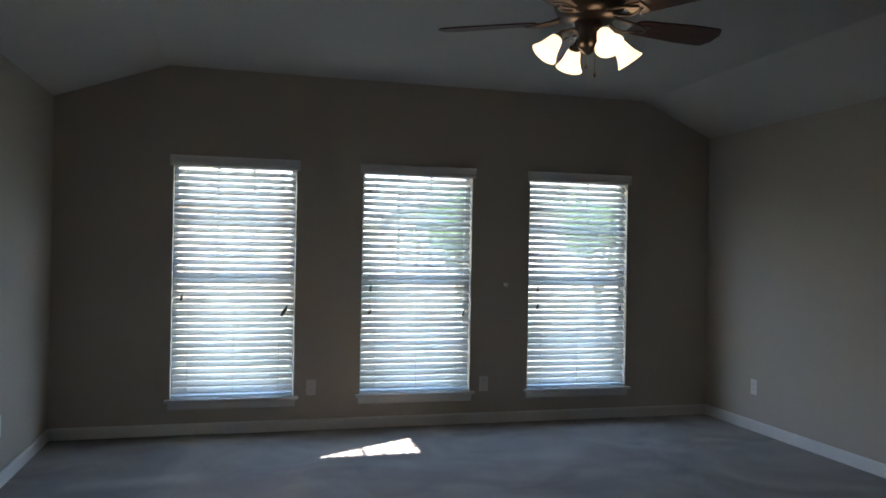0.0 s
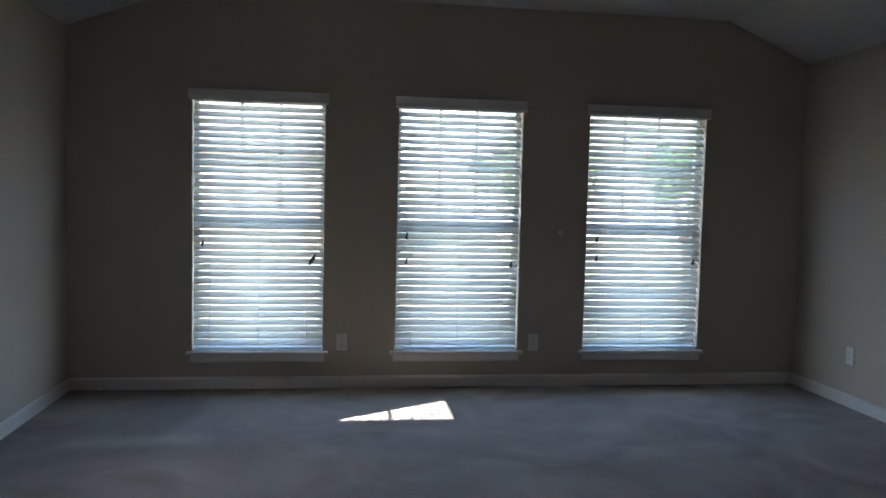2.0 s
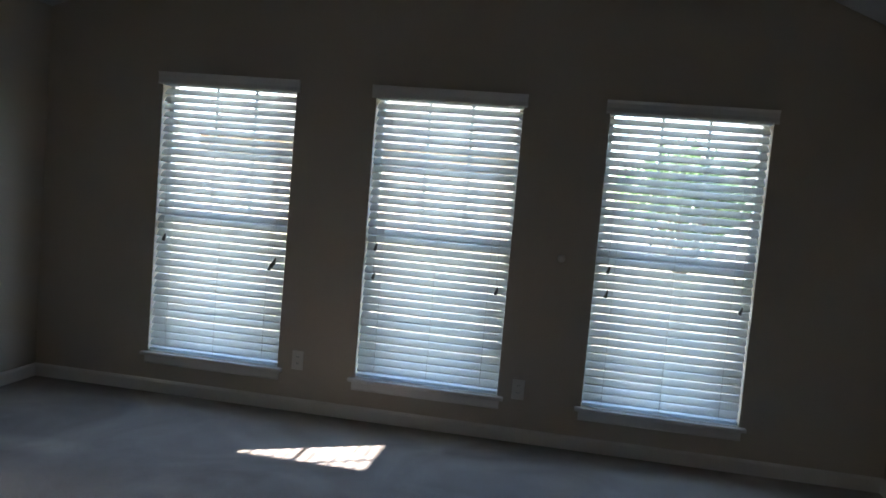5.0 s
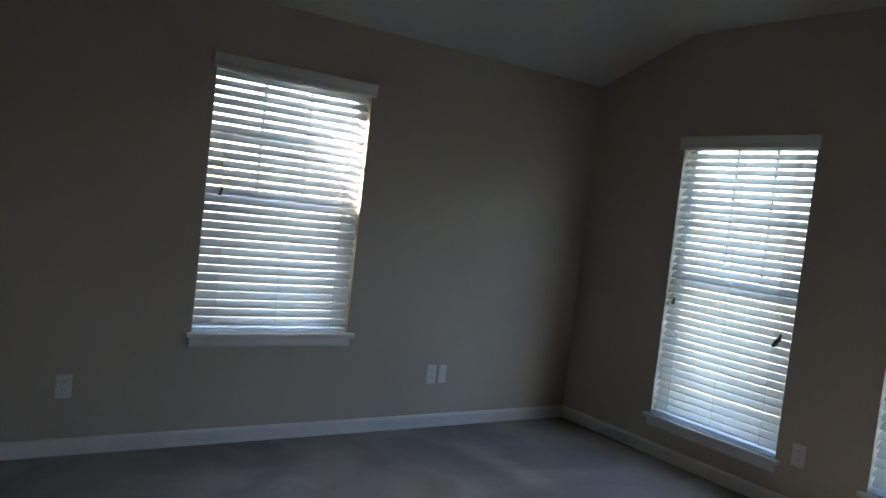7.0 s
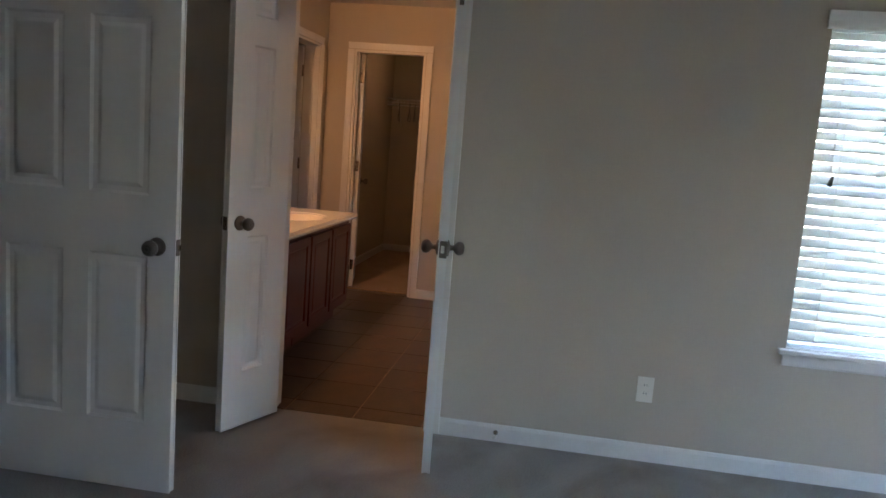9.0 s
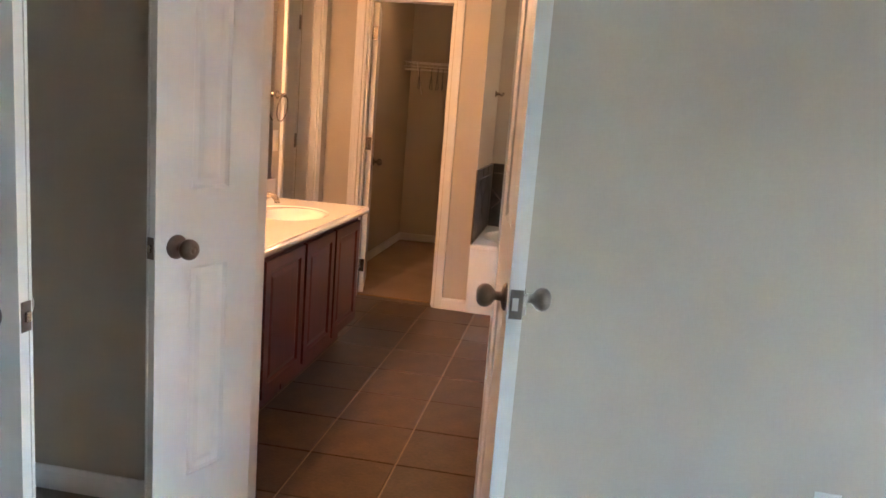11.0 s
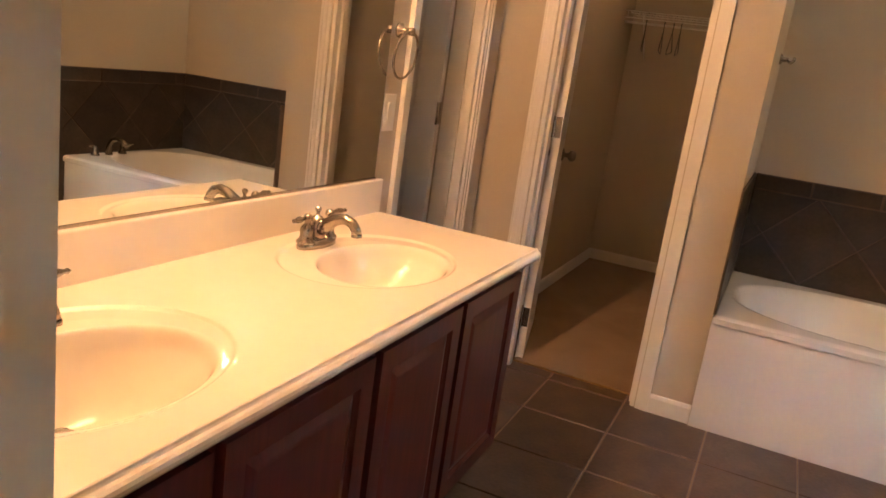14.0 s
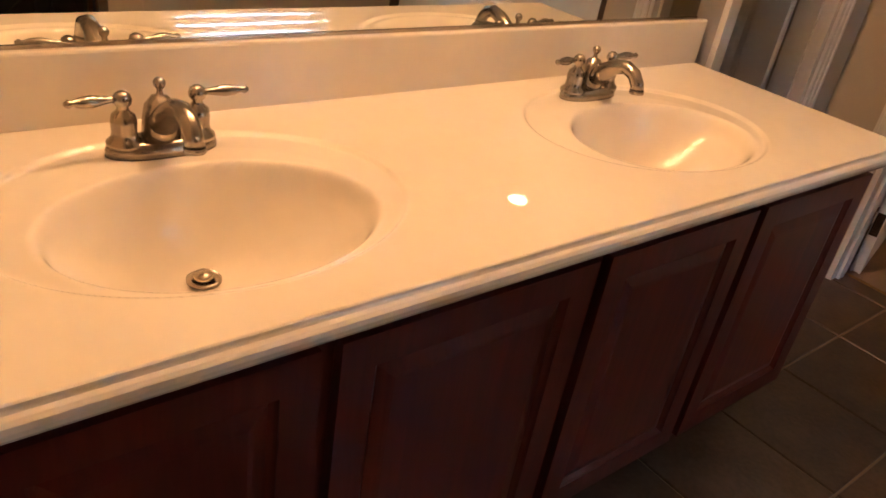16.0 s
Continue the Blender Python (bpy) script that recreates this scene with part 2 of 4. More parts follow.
def lathe(bm, profile, seg=20, m=Matrix(), squash=1.0):
    """A turned body: (radius, height) pairs round z, moved by m."""
    rings = []
    for r, z in profile:
        rings.append([bm.verts.new(m @ Vector((max(r, 1e-4) * math.cos(2 * math.pi * k / seg), squash * max(r, 1e-4) * math.sin(2 * math.pi * k / seg), z))) for k in range(seg)])
    skin(bm, rings)


def bar(bm, profile, a, b, axis):
    """A profile of (across, z) swept along x (axis 0) or y (axis 1) from a to b."""
    n = len(profile)
    rows = []
    for s in (a, b):
        rows.append([bm.verts.new((s, p, z) if axis == 0 else (p, s, z)) for p, z in profile])
    for k in range(n):
        bm.faces.new((rows[0][k], rows[0][(k + 1) % n], rows[1][(k + 1) % n], rows[1][k]))
    bm.faces.new(rows[0][::-1])
    bm.faces.new(rows[1])


def mesh_of(name, bm, mat):
    bmesh.ops.recalc_face_normals(bm, faces=bm.faces)
    me = bpy.data.meshes.new(name)
    bm.to_mesh(me)
    bm.free()
    me.materials.append(mat)
    return me


def part(name, bm, mat, parent, label=""):
    ob = new(name, mesh_of(name, bm, mat))
    ob.parent = parent
    if label:
        tagged(ob, label)
    return ob


def piece(name, me, parent, at=(0, 0, 0), turn=None):
    ob = new(name, me)
    ob.parent = parent
    ob.location = at
    if turn:
        ob.rotation_euler = turn
    return ob


def thing(name, m, label, category, group=""):
    ob = new(name)
    ob.empty_display_size = 0.1
    ob.matrix_world = m
    return tagged(ob, label, category, group)


def structure(name, bm, mat, label):
    return tagged(new(name, mesh_of(name, bm, mat)), label, "structure", kind="structure")


def holed_wall(bm, axis, n0, n1, a0, a1, z0, z1, holes):
    """A wall across axis from n0 to n1, along the other axis from a0 to a1, with holes (a0, a1, z0, z1) right through it."""
    aa = sorted({a0, a1, *[h[0] for h in holes], *[h[1] for h in holes]})
    zz = sorted({z0, z1, *[h[2] for h in holes], *[h[3] for h in holes]})
    aa, zz = [a for a in aa if a0 <= a <= a1], [z for z in zz if z0 <= z <= z1]

    def solid(i, j):
        if not (0 <= i < len(aa) - 1 and 0 <= j < len(zz) - 1):
            return False
        ca, cz = (aa[i] + aa[i + 1]) / 2, (zz[j] + zz[j + 1]) / 2
        return not any(h[0] < ca < h[1] and h[2] < cz < h[3] for h in holes)

    made = {}

    def v(n, a, z):
        key = (n, a, z)
        if key not in made:
            made[key] = bm.verts.new((n, a, z) if axis == 0 else (a, n, z))
        return made[key]

    for i in range(len(aa) - 1):
        for j in range(len(zz) - 1):
            if not solid(i, j):
                continue
            p, q, r, s = aa[i], aa[i + 1], zz[j], zz[j + 1]
            for n in (n0, n1):
                bm.faces.new((v(n, p, r), v(n, q, r), v(n, q, s), v(n, p, s)))
            if not solid(i - 1, j):
                bm.faces.new((v(n0, p, r), v(n1, p, r), v(n1, p, s), v(n0, p, s)))
            if not solid(i + 1, j):
                bm.faces.new((v(n0, q, r), v(n1, q, r), v(n1, q, s), v(n0, q, s)))
            if not solid(i, j - 1):
                bm.faces.new((v(n0, p, r), v(n1, p, r), v(n1, q, r), v(n0, q, r)))
            if not solid(i, j + 1):
                bm.faces.new((v(n0, p, s), v(n1, p, s), v(n1, q, s), v(n0, q, s)))


def wall(name, axis, n0, n1, a0, a1, z0, z1, holes=(), mat=None, label="greige painted drywall wall"):
    bm = bmesh.new()
    holed_wall(bm, axis, n0, n1, a0, a1, z0, z1, holes)
    return structure(name, bm, mat or PAINT, label)


# ---- plan ----
ROOM_E, ROOM_S = 5.04, -5.77          # bedroom: west face x = 0, window face y = 0
WIN_X = (0.774, 2.11, 3.436)          # left edges of the three blinds
WIN_W, WIN_B, WIN_T = 0.852, 0.253, 1.935
SIDE_A, SIDE_B, SIDE_Z0, SIDE_Z1 = -2.649, -1.765, 0.594, 1.985
DOOR_A, DOOR_B, DOOR_H = -4.985, -4.195, 2.056
BATH_N, BATH_S, BATH_W, BATH_H = -3.17, -5.725, -2.94, 2.44
TUB_S, TUB_BACK, TUB_FRONT, TUB_H = -4.653, -3.85, -2.915, 0.483
CLOSET_A, CLOSET_B, CLOSET_H = -5.487, -4.878, 2.07
CLOSET_BACK = -5.50
WC_A, WC_B = -2.74, -2.165             # doorway beside the vanity, along x
BWIN_A, BWIN_B, BWIN_Z0, BWIN_Z1 = -2.46, -1.61, 0.62, 1.96
TALL = 2.75

wall("wall_north", 1, 0.0, 0.14, -0.14, ROOM_E + 0.12, -0.15, TALL, [(x, x + WIN_W, WIN_B, WIN_T) for x in WIN_X])
wall("wall_west", 0, -0.12, 0.0, ROOM_S - 0.12, 0.0, -0.15, TALL, [(SIDE_A, SIDE_B, SIDE_Z0, SIDE_Z1), (DOOR_A, DOOR_B, -0.15, DOOR_H)])
# Unseen brick face, added so its depth cuts the sun at the side window's top.
wall("added_brick_west", 0, -0.245, -0.122, BATH_N + 0.14, 0.14, -0.3, 2.75, [(SIDE_A, SIDE_B, SIDE_Z0 - 0.02, SIDE_Z1)], mat=BRICK, label="unseen tan brick outer face of the west wall, added to trim the sun")
wall("wall_east", 0, ROOM_E, ROOM_E + 0.12, ROOM_S - 0.12, 0.0, -0.15, TALL)
wall("wall_south", 1, ROOM_S - 0.12, ROOM_S, 0.0, ROOM_E, -0.15, TALL, [(0.955, 1.76, -0.15, 2.06)])
wall("hall_wall", 1, -7.2, -7.08, 0.2, 2.6, -0.15, 2.6)
wall("hall_wall_west", 0, 0.2, 0.32, -7.08, ROOM_S - 0.12, -0.15, 2.6)
wall("hall_wall_east", 0, 2.48, 2.6, -7.08, ROOM_S - 0.12, -0.15, 2.6)
wall("bath_wall_north", 1, BATH_N, BATH_N + 0.14, TUB_BACK - 0.12, -0.12, -0.15, 2.7, [(BWIN_A, BWIN_B, BWIN_Z0, BWIN_Z1)])
wall("bath_wall_south", 1, BATH_S - 0.12, BATH_S, CLOSET_BACK - 0.1, -0.12, -0.15, 2.6, [(WC_A, WC_B, -0.15, CLOSET_H)])
wall("vanity_return_wall", 0, -0.226, -0.12, BATH_S, -5.014, -0.15, BATH_H)
wall("bath_wall_west", 0, BATH_W - 0.12, BATH_W, BATH_S, TUB_S, -0.15, 2.6, [(CLOSET_A, CLOSET_B, -0.15, CLOSET_H)])
wall("tub_wall_south", 1, TUB_S - 0.11, TUB_S, TUB_BACK, BATH_W - 0.12, -0.15, 2.6)
wall("tub_wall_west", 0, TUB_BACK - 0.12, TUB_BACK, TUB_S - 0.11, BATH_N, -0.15, 2.6)
wall("closet_wall_back", 0, CLOSET_BACK - 0.1, CLOSET_BACK, BATH_S, TUB_S - 0.11, -0.15, 2.6)
wall("closet_wall_north", 1, TUB_S - 0.11, TUB_S, CLOSET_BACK - 0.1, TUB_BACK - 0.12, -0.15, 2.6)
wall("wc_wall_back", 1, -7.1, -7.0, -3.3, -1.5, -0.15, 2.6)
wall("wc_wall_west", 0, -3.3, -3.2, -7.0, BATH_S - 0.12, -0.15, 2.6)
wall("wc_wall_east", 0, -1.6, -1.5, -7.0, BATH_S - 0.12, -0.15, 2.6)

# ceilings
bm = bmesh.new()
bar(bm, [(0.0, 2.325), (0.73, 2.592), (4.42, 2.588), (ROOM_E, 2.315), (ROOM_E, TALL), (0.0, TALL)], ROOM_S, 0.0, 1)
structure("ceiling", bm, CEILING, "flat painted bedroom ceiling with sloped sides")
for nm, x0, x1, y0, y1, z in (("bath_ceiling", CLOSET_BACK - 0.1, -0.12, BATH_S, BATH_N, BATH_H), ("hall_ceiling", 0.32, 2.48, -7.08, ROOM_S - 0.12, 2.4), ("wc_ceiling", -3.2, -1.6, -7.0, BATH_S - 0.12, 2.4)):
    bm = bmesh.new()
    box(bm, x0, x1, y0, y1, z, z + 0.12)
    structure(nm, bm, CEILING, "flat painted ceiling")

# floors
bm = bmesh.new()
bmesh.ops.create_grid(bm, x_segments=60, y_segments=70, size=0.5, matrix=Matrix.Translation((ROOM_E / 2 - 0.02, ROOM_S / 2, 0)) @ Matrix.Diagonal((ROOM_E + 0.04, -ROOM_S, 1, 1)))
structure("floor", bm, CARPET, "grey-beige cut-pile bedroom carpet with trodden patches and a painted streak of sunlight")
bm = bmesh.new()
box(bm, 0.2, 2.6, -7.2, ROOM_S, -0.1, -0.001)
structure("hall_floor", bm, CARPET, "grey-beige carpet in the hall")
bm = bmesh.new()
box(bm, CLOSET_BACK, BATH_W - 0.115, BATH_S, TUB_S - 0.11, -0.1, 0.004)
structure("closet_floor", bm, CLOSETCARPET, "beige closet carpet")
bm = bmesh.new()
box(bm, BATH_W - 0.115, -0.045, BATH_S, BATH_N, -0.1, -0.004)
box(bm, TUB_BACK, BATH_W - 0.115, TUB_S, BATH_N, -0.1, -0.004)
bath_floor = structure("bath_floor", bm, GROUT, "brown square floor tiles with pale grout")
bm = bmesh.new()
box(bm, -3.2, -1.6, -7.0, BATH_S - 0.001, -0.1, -0.003)
structure("wc_floor", bm, FLOORTILE, "brown tile floor behind the door")

# ---- trim ----
BASE_PROFILE = [(0.0, 0.0), (0.014, 0.0), (0.014, 0.066), (0.009, 0.077), (0.006, 0.081), (0.0, 0.081)]


def baseboard(axis, at, side, a, b, mat=None):
    """A baseboard along axis from a to b on the wall face at `at`; side is the way it stands out."""
    bm = bmesh.new()
    bar(bm, [(at + side * p, z) for p, z in BASE_PROFILE], a, b, axis)
    return structure("baseboard", bm, mat or TRIM, "white moulded baseboard")


baseboard(0, 0.0, -1, 0.014, ROOM_E - 0.014)
baseboard(1, 0.0, 1, DOOR_B + 0.058, 0.0)
baseboard(1, 0.0, 1, ROOM_S, DOOR_A - 0.058)
baseboard(1, ROOM_E, -1, ROOM_S, 0.0)
baseboard(0, ROOM_S, 1, 0.014, 0.89)
baseboard(0, ROOM_S, 1, 1.83, ROOM_E - 0.014)
baseboard(1, BATH_W, 1, CLOSET_B + 0.058, TUB_S)
baseboard(1, BATH_W, 1, BATH_S + 0.01, CLOSET_A - 0.058)
baseboard(1, CLOSET_BACK, 1, BATH_S, TUB_S - 0.11)
baseboard(0, BATH_S, 1, CLOSET_BACK + 0.014, BATH_W - 0.13)
baseboard(0, TUB_S - 0.11, -1, CLOSET_BACK + 0.014, BATH_W - 0.13)
baseboard(0, BATH_N, -1, TUB_FRONT + 0.07, -1.34)


def casing_leg(bm, axis, face, side, inner, away, z1, width=0.057):
    """An upright of door casing: flat with a stepped back band."""
    for w0, w1, d in ((0.005, width * 0.45, 0.011), (width * 0.45, width * 0.8, 0.014), (width * 0.8, width, 0.018)):
        a, b = sorted((inner + away * w0, inner + away * w1))
        n0, n1 = sorted((face, face + side * d))
        if axis == 0:
            box(bm, n0, n1, a, b, 0.0, z1)
        else:
            box(bm, a, b, n0, n1, 0.0, z1)


def door_frame(name, axis, f0, f1, a, b, h, label, stop=0.011):
    """Jambs, stops and casing of a doorway through a wall with faces f0 < f1 across axis, from a to b along the other."""
    frame_ob = tagged(new(name), label, "door frame", kind="structure")
    for side, face in ((-1, f0), (1, f1)):
        for inner, away in ((a, -1), (b, 1)):
            bm = bmesh.new()
            casing_leg(bm, axis, face, side, inner, away, h)
            part("casing", bm, TRIM, frame_ob)
        bm = bmesh.new()
        for w0, w1, d in ((0.005, 0.026, 0.011), (0.026, 0.046, 0.014), (0.046, 0.057, 0.018)):
            n0, n1 = sorted((face, face + side * d))
            if axis == 0:
                box(bm, n0, n1, a - 0.057, b + 0.057, h + w0, h + w1)
            else:
                box(bm, a - 0.057, b + 0.057, n0, n1, h + w0, h + w1)
        part("casing_head", bm, TRIM, frame_ob)
    t = 0.018
    mid = (f0 + f1) / 2
    for x0, x1 in ((a, a + t), (b - t, b)):
        bm = bmesh.new()
        s0, s1 = (x1, x1 + stop) if x0 == a else (x0 - stop, x0)
        if axis == 0:
            box(bm, f0 - 0.001, f1 + 0.001, x0, x1, 0, h)
            box(bm, mid - 0.02, mid + 0.02, s0, s1, 0, h - t)
        else:
            box(bm, x0, x1, f0 - 0.001, f1 + 0.001, 0, h)
            box(bm, s0, s1, mid - 0.02, mid + 0.02, 0, h - t)
        part("jamb", bm, TRIM, frame_ob)
    bm = bmesh.new()
    if axis == 0:
        box(bm, f0 - 0.001, f1 + 0.001, a + t, b - t, h - t, h)
    else:
        box(bm, a + t, b - t, f0 - 0.001, f1 + 0.001, h - t, h)
    part("jamb_head", bm, TRIM, frame_ob)
    return frame_ob


door_frame("door_frame_bath", 0, -0.12, 0.0, DOOR_A, DOOR_B, DOOR_H, "white painted casing round the bathroom double doorway", 0.003)
door_frame("door_frame_closet", 0, BATH_W - 0.12, BATH_W, CLOSET_A, CLOSET_B, CLOSET_H, "white painted casing round the closet doorway")
door_frame("door_frame_wc", 1, BATH_S - 0.12, BATH_S, WC_A, WC_B, CLOSET_H, "white painted casing round the narrow doorway")
door_frame("door_frame_entry", 1, ROOM_S - 0.12, ROOM_S, 0.955, 1.76, 2.06, "white painted casing round the bedroom doorway")


# ---- doors ----
def knob_set(parent, x, z, th, m=BRONZE):
    """A round knob with its rose on both faces of a leaf; the leaf's faces are y = 0 and y = -th."""
    for s, y in ((1, 0.0), (-1, -th)):
        bm = bmesh.new()
        lathe(bm, [(0.0, 0.0), (0.033, 0.0), (0.033, 0.004), (0.027, 0.009), (0.012, 0.012), (0.0105, 0.024), (0.015, 0.029), (0.023, 0.035), (0.0275, 0.043), (0.0285, 0.051), (0.0265, 0.059), (0.021, 0.066), (0.014, 0.0695), (0.011, 0.0695), (0.0105, 0.068), (0.006, 0.068), (0.0055, 0.0695), (0.0, 0.0695)],
              24, Matrix.Translation((x, y, z)) @ Matrix.Rotation(radians(-90 * s), 4, "X"))
        part("knob", bm, m, parent, "round aged nickel knob")


def panel_door(name, m, w, h, columns, rows, label, th=0.035, knob_z=0.93, hinges=True, strike=False):
    """A moulded panel door. Local x runs from the hinge to the latch, faces at y = 0 and y = -th."""
    door = thing(name, m, label, "door")
    stile = 0.105 if columns > 1 else 0.115
    gap = 0.10
    pw = (w - 2 * stile - gap * (columns - 1)) / columns
    rects = []
    for c in range(columns):
        x0 = stile + c * (pw + gap)
        rects += [(x0, x0 + pw, z0, z1) for z0, z1 in rows]
    bm = bmesh.new()
    d = 0.008
    box(bm, 0.002, w - 0.002, -th + d, -d, 0.002, h - 0.002)
    for y0, y1 in ((-d, 0.0), (-th, -th + d)):
        holed_wall(bm, 1, y0, y1, 0, w, 0, h, rects)
    part("slab", bm, WHITE, door)
    for x0, x1, z0, z1 in rects:
        for s, y in ((1, 0.0), (-1, -th)):
            bm = bmesh.new()
            loops = []
            for inset, dep in ((0.0, 0.0015), (0.009, 0.0075), (0.026, 0.0078), (0.040, 0.003), (0.046, 0.0025)):
                yy = y - s * dep
                loops.append([bm.verts.new(p) for p in ((x0 + inset, yy, z0 + inset), (x1 - inset, yy, z0 + inset), (x1 - inset, yy, z1 - inset), (x0 + inset, yy, z1 - inset))])
            for a, b in zip(loops, loops[1:]):
                for k in range(4):
                    bm.faces.new((a[k], a[(k + 1) % 4], b[(k + 1) % 4], b[k]))
            bm.faces.new(loops[-1])
            part("panel", bm, WHITE, door)
    knob_set(door, w - 0.068, knob_z, th)
    bm = bmesh.new()
    if strike:
        holed_wall(bm, 0, w - 0.001, w + 0.002, -th / 2 - 0.0135, -0.001, knob_z - 0.034, knob_z + 0.034, [(-th / 2 - 0.008, -th / 2 + 0.006, knob_z - 0.015, knob_z + 0.015)])
        bar(bm, [(w + 0.002, -0.001), (w - 0.001, -0.001), (w - 0.004, 0.006), (w - 0.002, 0.007)], 0.0, 0.05, 1)
        bm.verts.ensure_lookup_table()
        lip = bm.verts[-8:]
        for v in lip:
            v.co = Vector((v.co.x, v.co.z, knob_z - 0.025 + v.co.y))
        plate = part("strike_plate", bm, BRONZE, door, "dark strike plate with a curled lip")
        bm = bmesh.new()
        box(bm, w - 0.001, w + 0.0004, -th / 2 - 0.008, -th / 2 + 0.006, knob_z - 0.015, knob_z + 0.015)
        part("strike_box", bm, PLATE, plate, "pale latch hole")
    else:
        box(bm, w - 0.001, w + 0.0015, -th / 2 - 0.0125, -th / 2 + 0.0125, knob_z - 0.029, knob_z + 0.029)
        plate = part("latch_plate", bm, BRONZE, door, "aged nickel latch plate")
        bm = bmesh.new()
        box(bm, w + 0.0015, w + 0.009, -th / 2 - 0.006, -th / 2 + 0.006, knob_z - 0.010, knob_z + 0.010, 0.002)
        part("latch_bolt", bm, NICKEL, plate)
    if hinges:
        for z in (0.20, h / 2 + 0.06, h - 0.20):
            bm = bmesh.new()
            tube(bm, [(-0.004, 0.006, z - 0.045), (-0.004, 0.006, z + 0.045)], 0.006, 10)
            box(bm, -0.0015, 0.0, -th + 0.004, -0.002, z - 0.045, z + 0.045)
            part("hinge", bm, NICKEL, door)
    return door


PANEL_ROWS = [(0.26, 0.875), (1.09, 1.70), (1.82, 1.935)]
LEAF_WIDE, LEAF_NARROW = 0.445, 0.360
# swings out 90 degrees from the north jamb
right_leaf = panel_door("double_door_leaf", Matrix.Translation((0.034, -4.168, 0.012)) @ Matrix.Rotation(radians(8.8), 4, "Z"), LEAF_WIDE, 2.035, 1, PANEL_ROWS,
                        "narrow white panelled door leaf standing open into the bedroom", knob_z=0.934, hinges=False, strike=True)
bm = bmesh.new()
box(bm, LEAF_WIDE - 0.001, LEAF_WIDE + 0.002, -0.026, -0.009, 1.87, 2.03)
box(bm, LEAF_WIDE + 0.002, LEAF_WIDE + 0.005, -0.022, -0.013, 1.92, 1.95, 0.001)
part("flush_bolt", bm, BRONZE, right_leaf, "dark flush bolt in the edge of the leaf")
panel_door("double_door_leaf", Matrix.Translation((0.028, -4.932, 0.012)) @ Matrix.Rotation(radians(-22.0), 4, "Z"), LEAF_NARROW, 2.035, 1, PANEL_ROWS,
           "narrow white panelled door leaf swung wide into the bedroom", knob_z=0.937, hinges=False)
# entry door, open square to the south wall
panel_door("entry_door", Matrix.Translation((0.915, -5.755, 0.012)) @ Matrix.Rotation(radians(90), 4, "Z"), 0.762, 2.035, 2, PANEL_ROWS,
           "white six-panel bedroom door standing wide open", knob_z=0.914)
# closet door, open into the closet
panel_door("closet_door", Matrix.Translation((BATH_W - 0.126, CLOSET_A + 0.024, 0.016)) @ Matrix.Rotation(radians(193), 4, "Z"), 0.56, 2.03, 2,
           PANEL_ROWS, "white panelled closet door standing open into the closet", knob_z=0.915)
# door beside the vanity, not quite shut
panel_door("wc_door", Matrix.Translation((WC_A + 0.060, BATH_S - 0.124, 0.016)) @ Matrix.Rotation(radians(-88), 4, "Z"), 0.545, 2.03, 2,
           PANEL_ROWS, "white panelled door standing open beside the vanity", knob_z=0.915)


# ---- windows and blinds ----
def window(name, m, w, h, label, grid=True):
    """Single-hung vinyl window. Local x along the wall, z up from the sill, y outwards, from the inner wall face."""
    win = tagged(new(name), label, "window", kind="structure")
    win.matrix_world = m
    bm = bmesh.new()
    holed_wall(bm, 1, 0.088, 0.135, 0, w, 0, h, [(0.030, w - 0.030, 0.035, h / 2 - 0.020), (0.030, w - 0.030, h / 2 + 0.020, h - 0.035)])
    part("window_frame", bm, VINYL, win)
    for z0, z1, y in ((0.035, h / 2 - 0.020, 0.100), (h / 2 + 0.020, h - 0.035, 0.114)):
        bm = bmesh.new()
        box(bm, 0.030, w - 0.030, y, y + 0.004, z0, z1)
        pane = part("pane", bm, GLASS, win)
        pane.visible_shadow = False
    if grid:
        for k in (1, 2):
            bm = bmesh.new()
            x = 0.045 + (w - 0.09) * k / 3
            box(bm, x - 0.009, x + 0.009, 0.118, 0.126, h / 2 + 0.020, h - 0.035)
            part("muntin", bm, VINYL, win)
        bm = bmesh.new()
        box(bm, 0.031, w - 0.031, 0.1275, 0.134, h * 0.75 - 0.020, h * 0.75 + 0.004)
        part("muntin", bm, VINYL, win)
    bm = bmesh.new()
    box(bm, -0.035, w + 0.035, -0.038, 0.0, -0.022, 0.0, 0.005)
    box(bm, 0.0, w, 0.0, 0.075, -0.003, 0.002)
    part("window_sill", bm, TRIM, win)
    bm = bmesh.new()
    bar(bm, [(0.0, -0.075), (-0.012, -0.075), (-0.017, -0.065), (-0.017, -0.022), (0.0, -0.022)], -0.012, w + 0.012, 0)
    part("apron", bm, TRIM, win)
    return win


SLAT_MESHES = {}


def slat_mesh(w, mat=None):
    if w not in SLAT_MESHES:
        bm = bmesh.new()
        n = 6
        top, low = [], []
        for k in range(n + 1):
            y = -0.025 + 0.05 * k / n
            crown = 0.0035 * (1 - (y / 0.025) ** 2)
            top.append((y, crown + 0.0014))
            low.append((y, crown - 0.0014))
        prof = top + low[::-1]
        a = [bm.verts.new((0.006, y, z)) for y, z in prof]
        b = [bm.verts.new((w - 0.006, y, z)) for y, z in prof]
        for k in range(len(prof)):
            bm.faces.new((a[k], a[(k + 1) % len(prof)], b[(k + 1) % len(prof)], b[k])).smooth = True
        bm.faces.new(a[::-1])
        bm.faces.new(b)
        SLAT_MESHES[w] = mesh_of("slat", bm, mat or SLAT)
    return SLAT_MESHES[w]


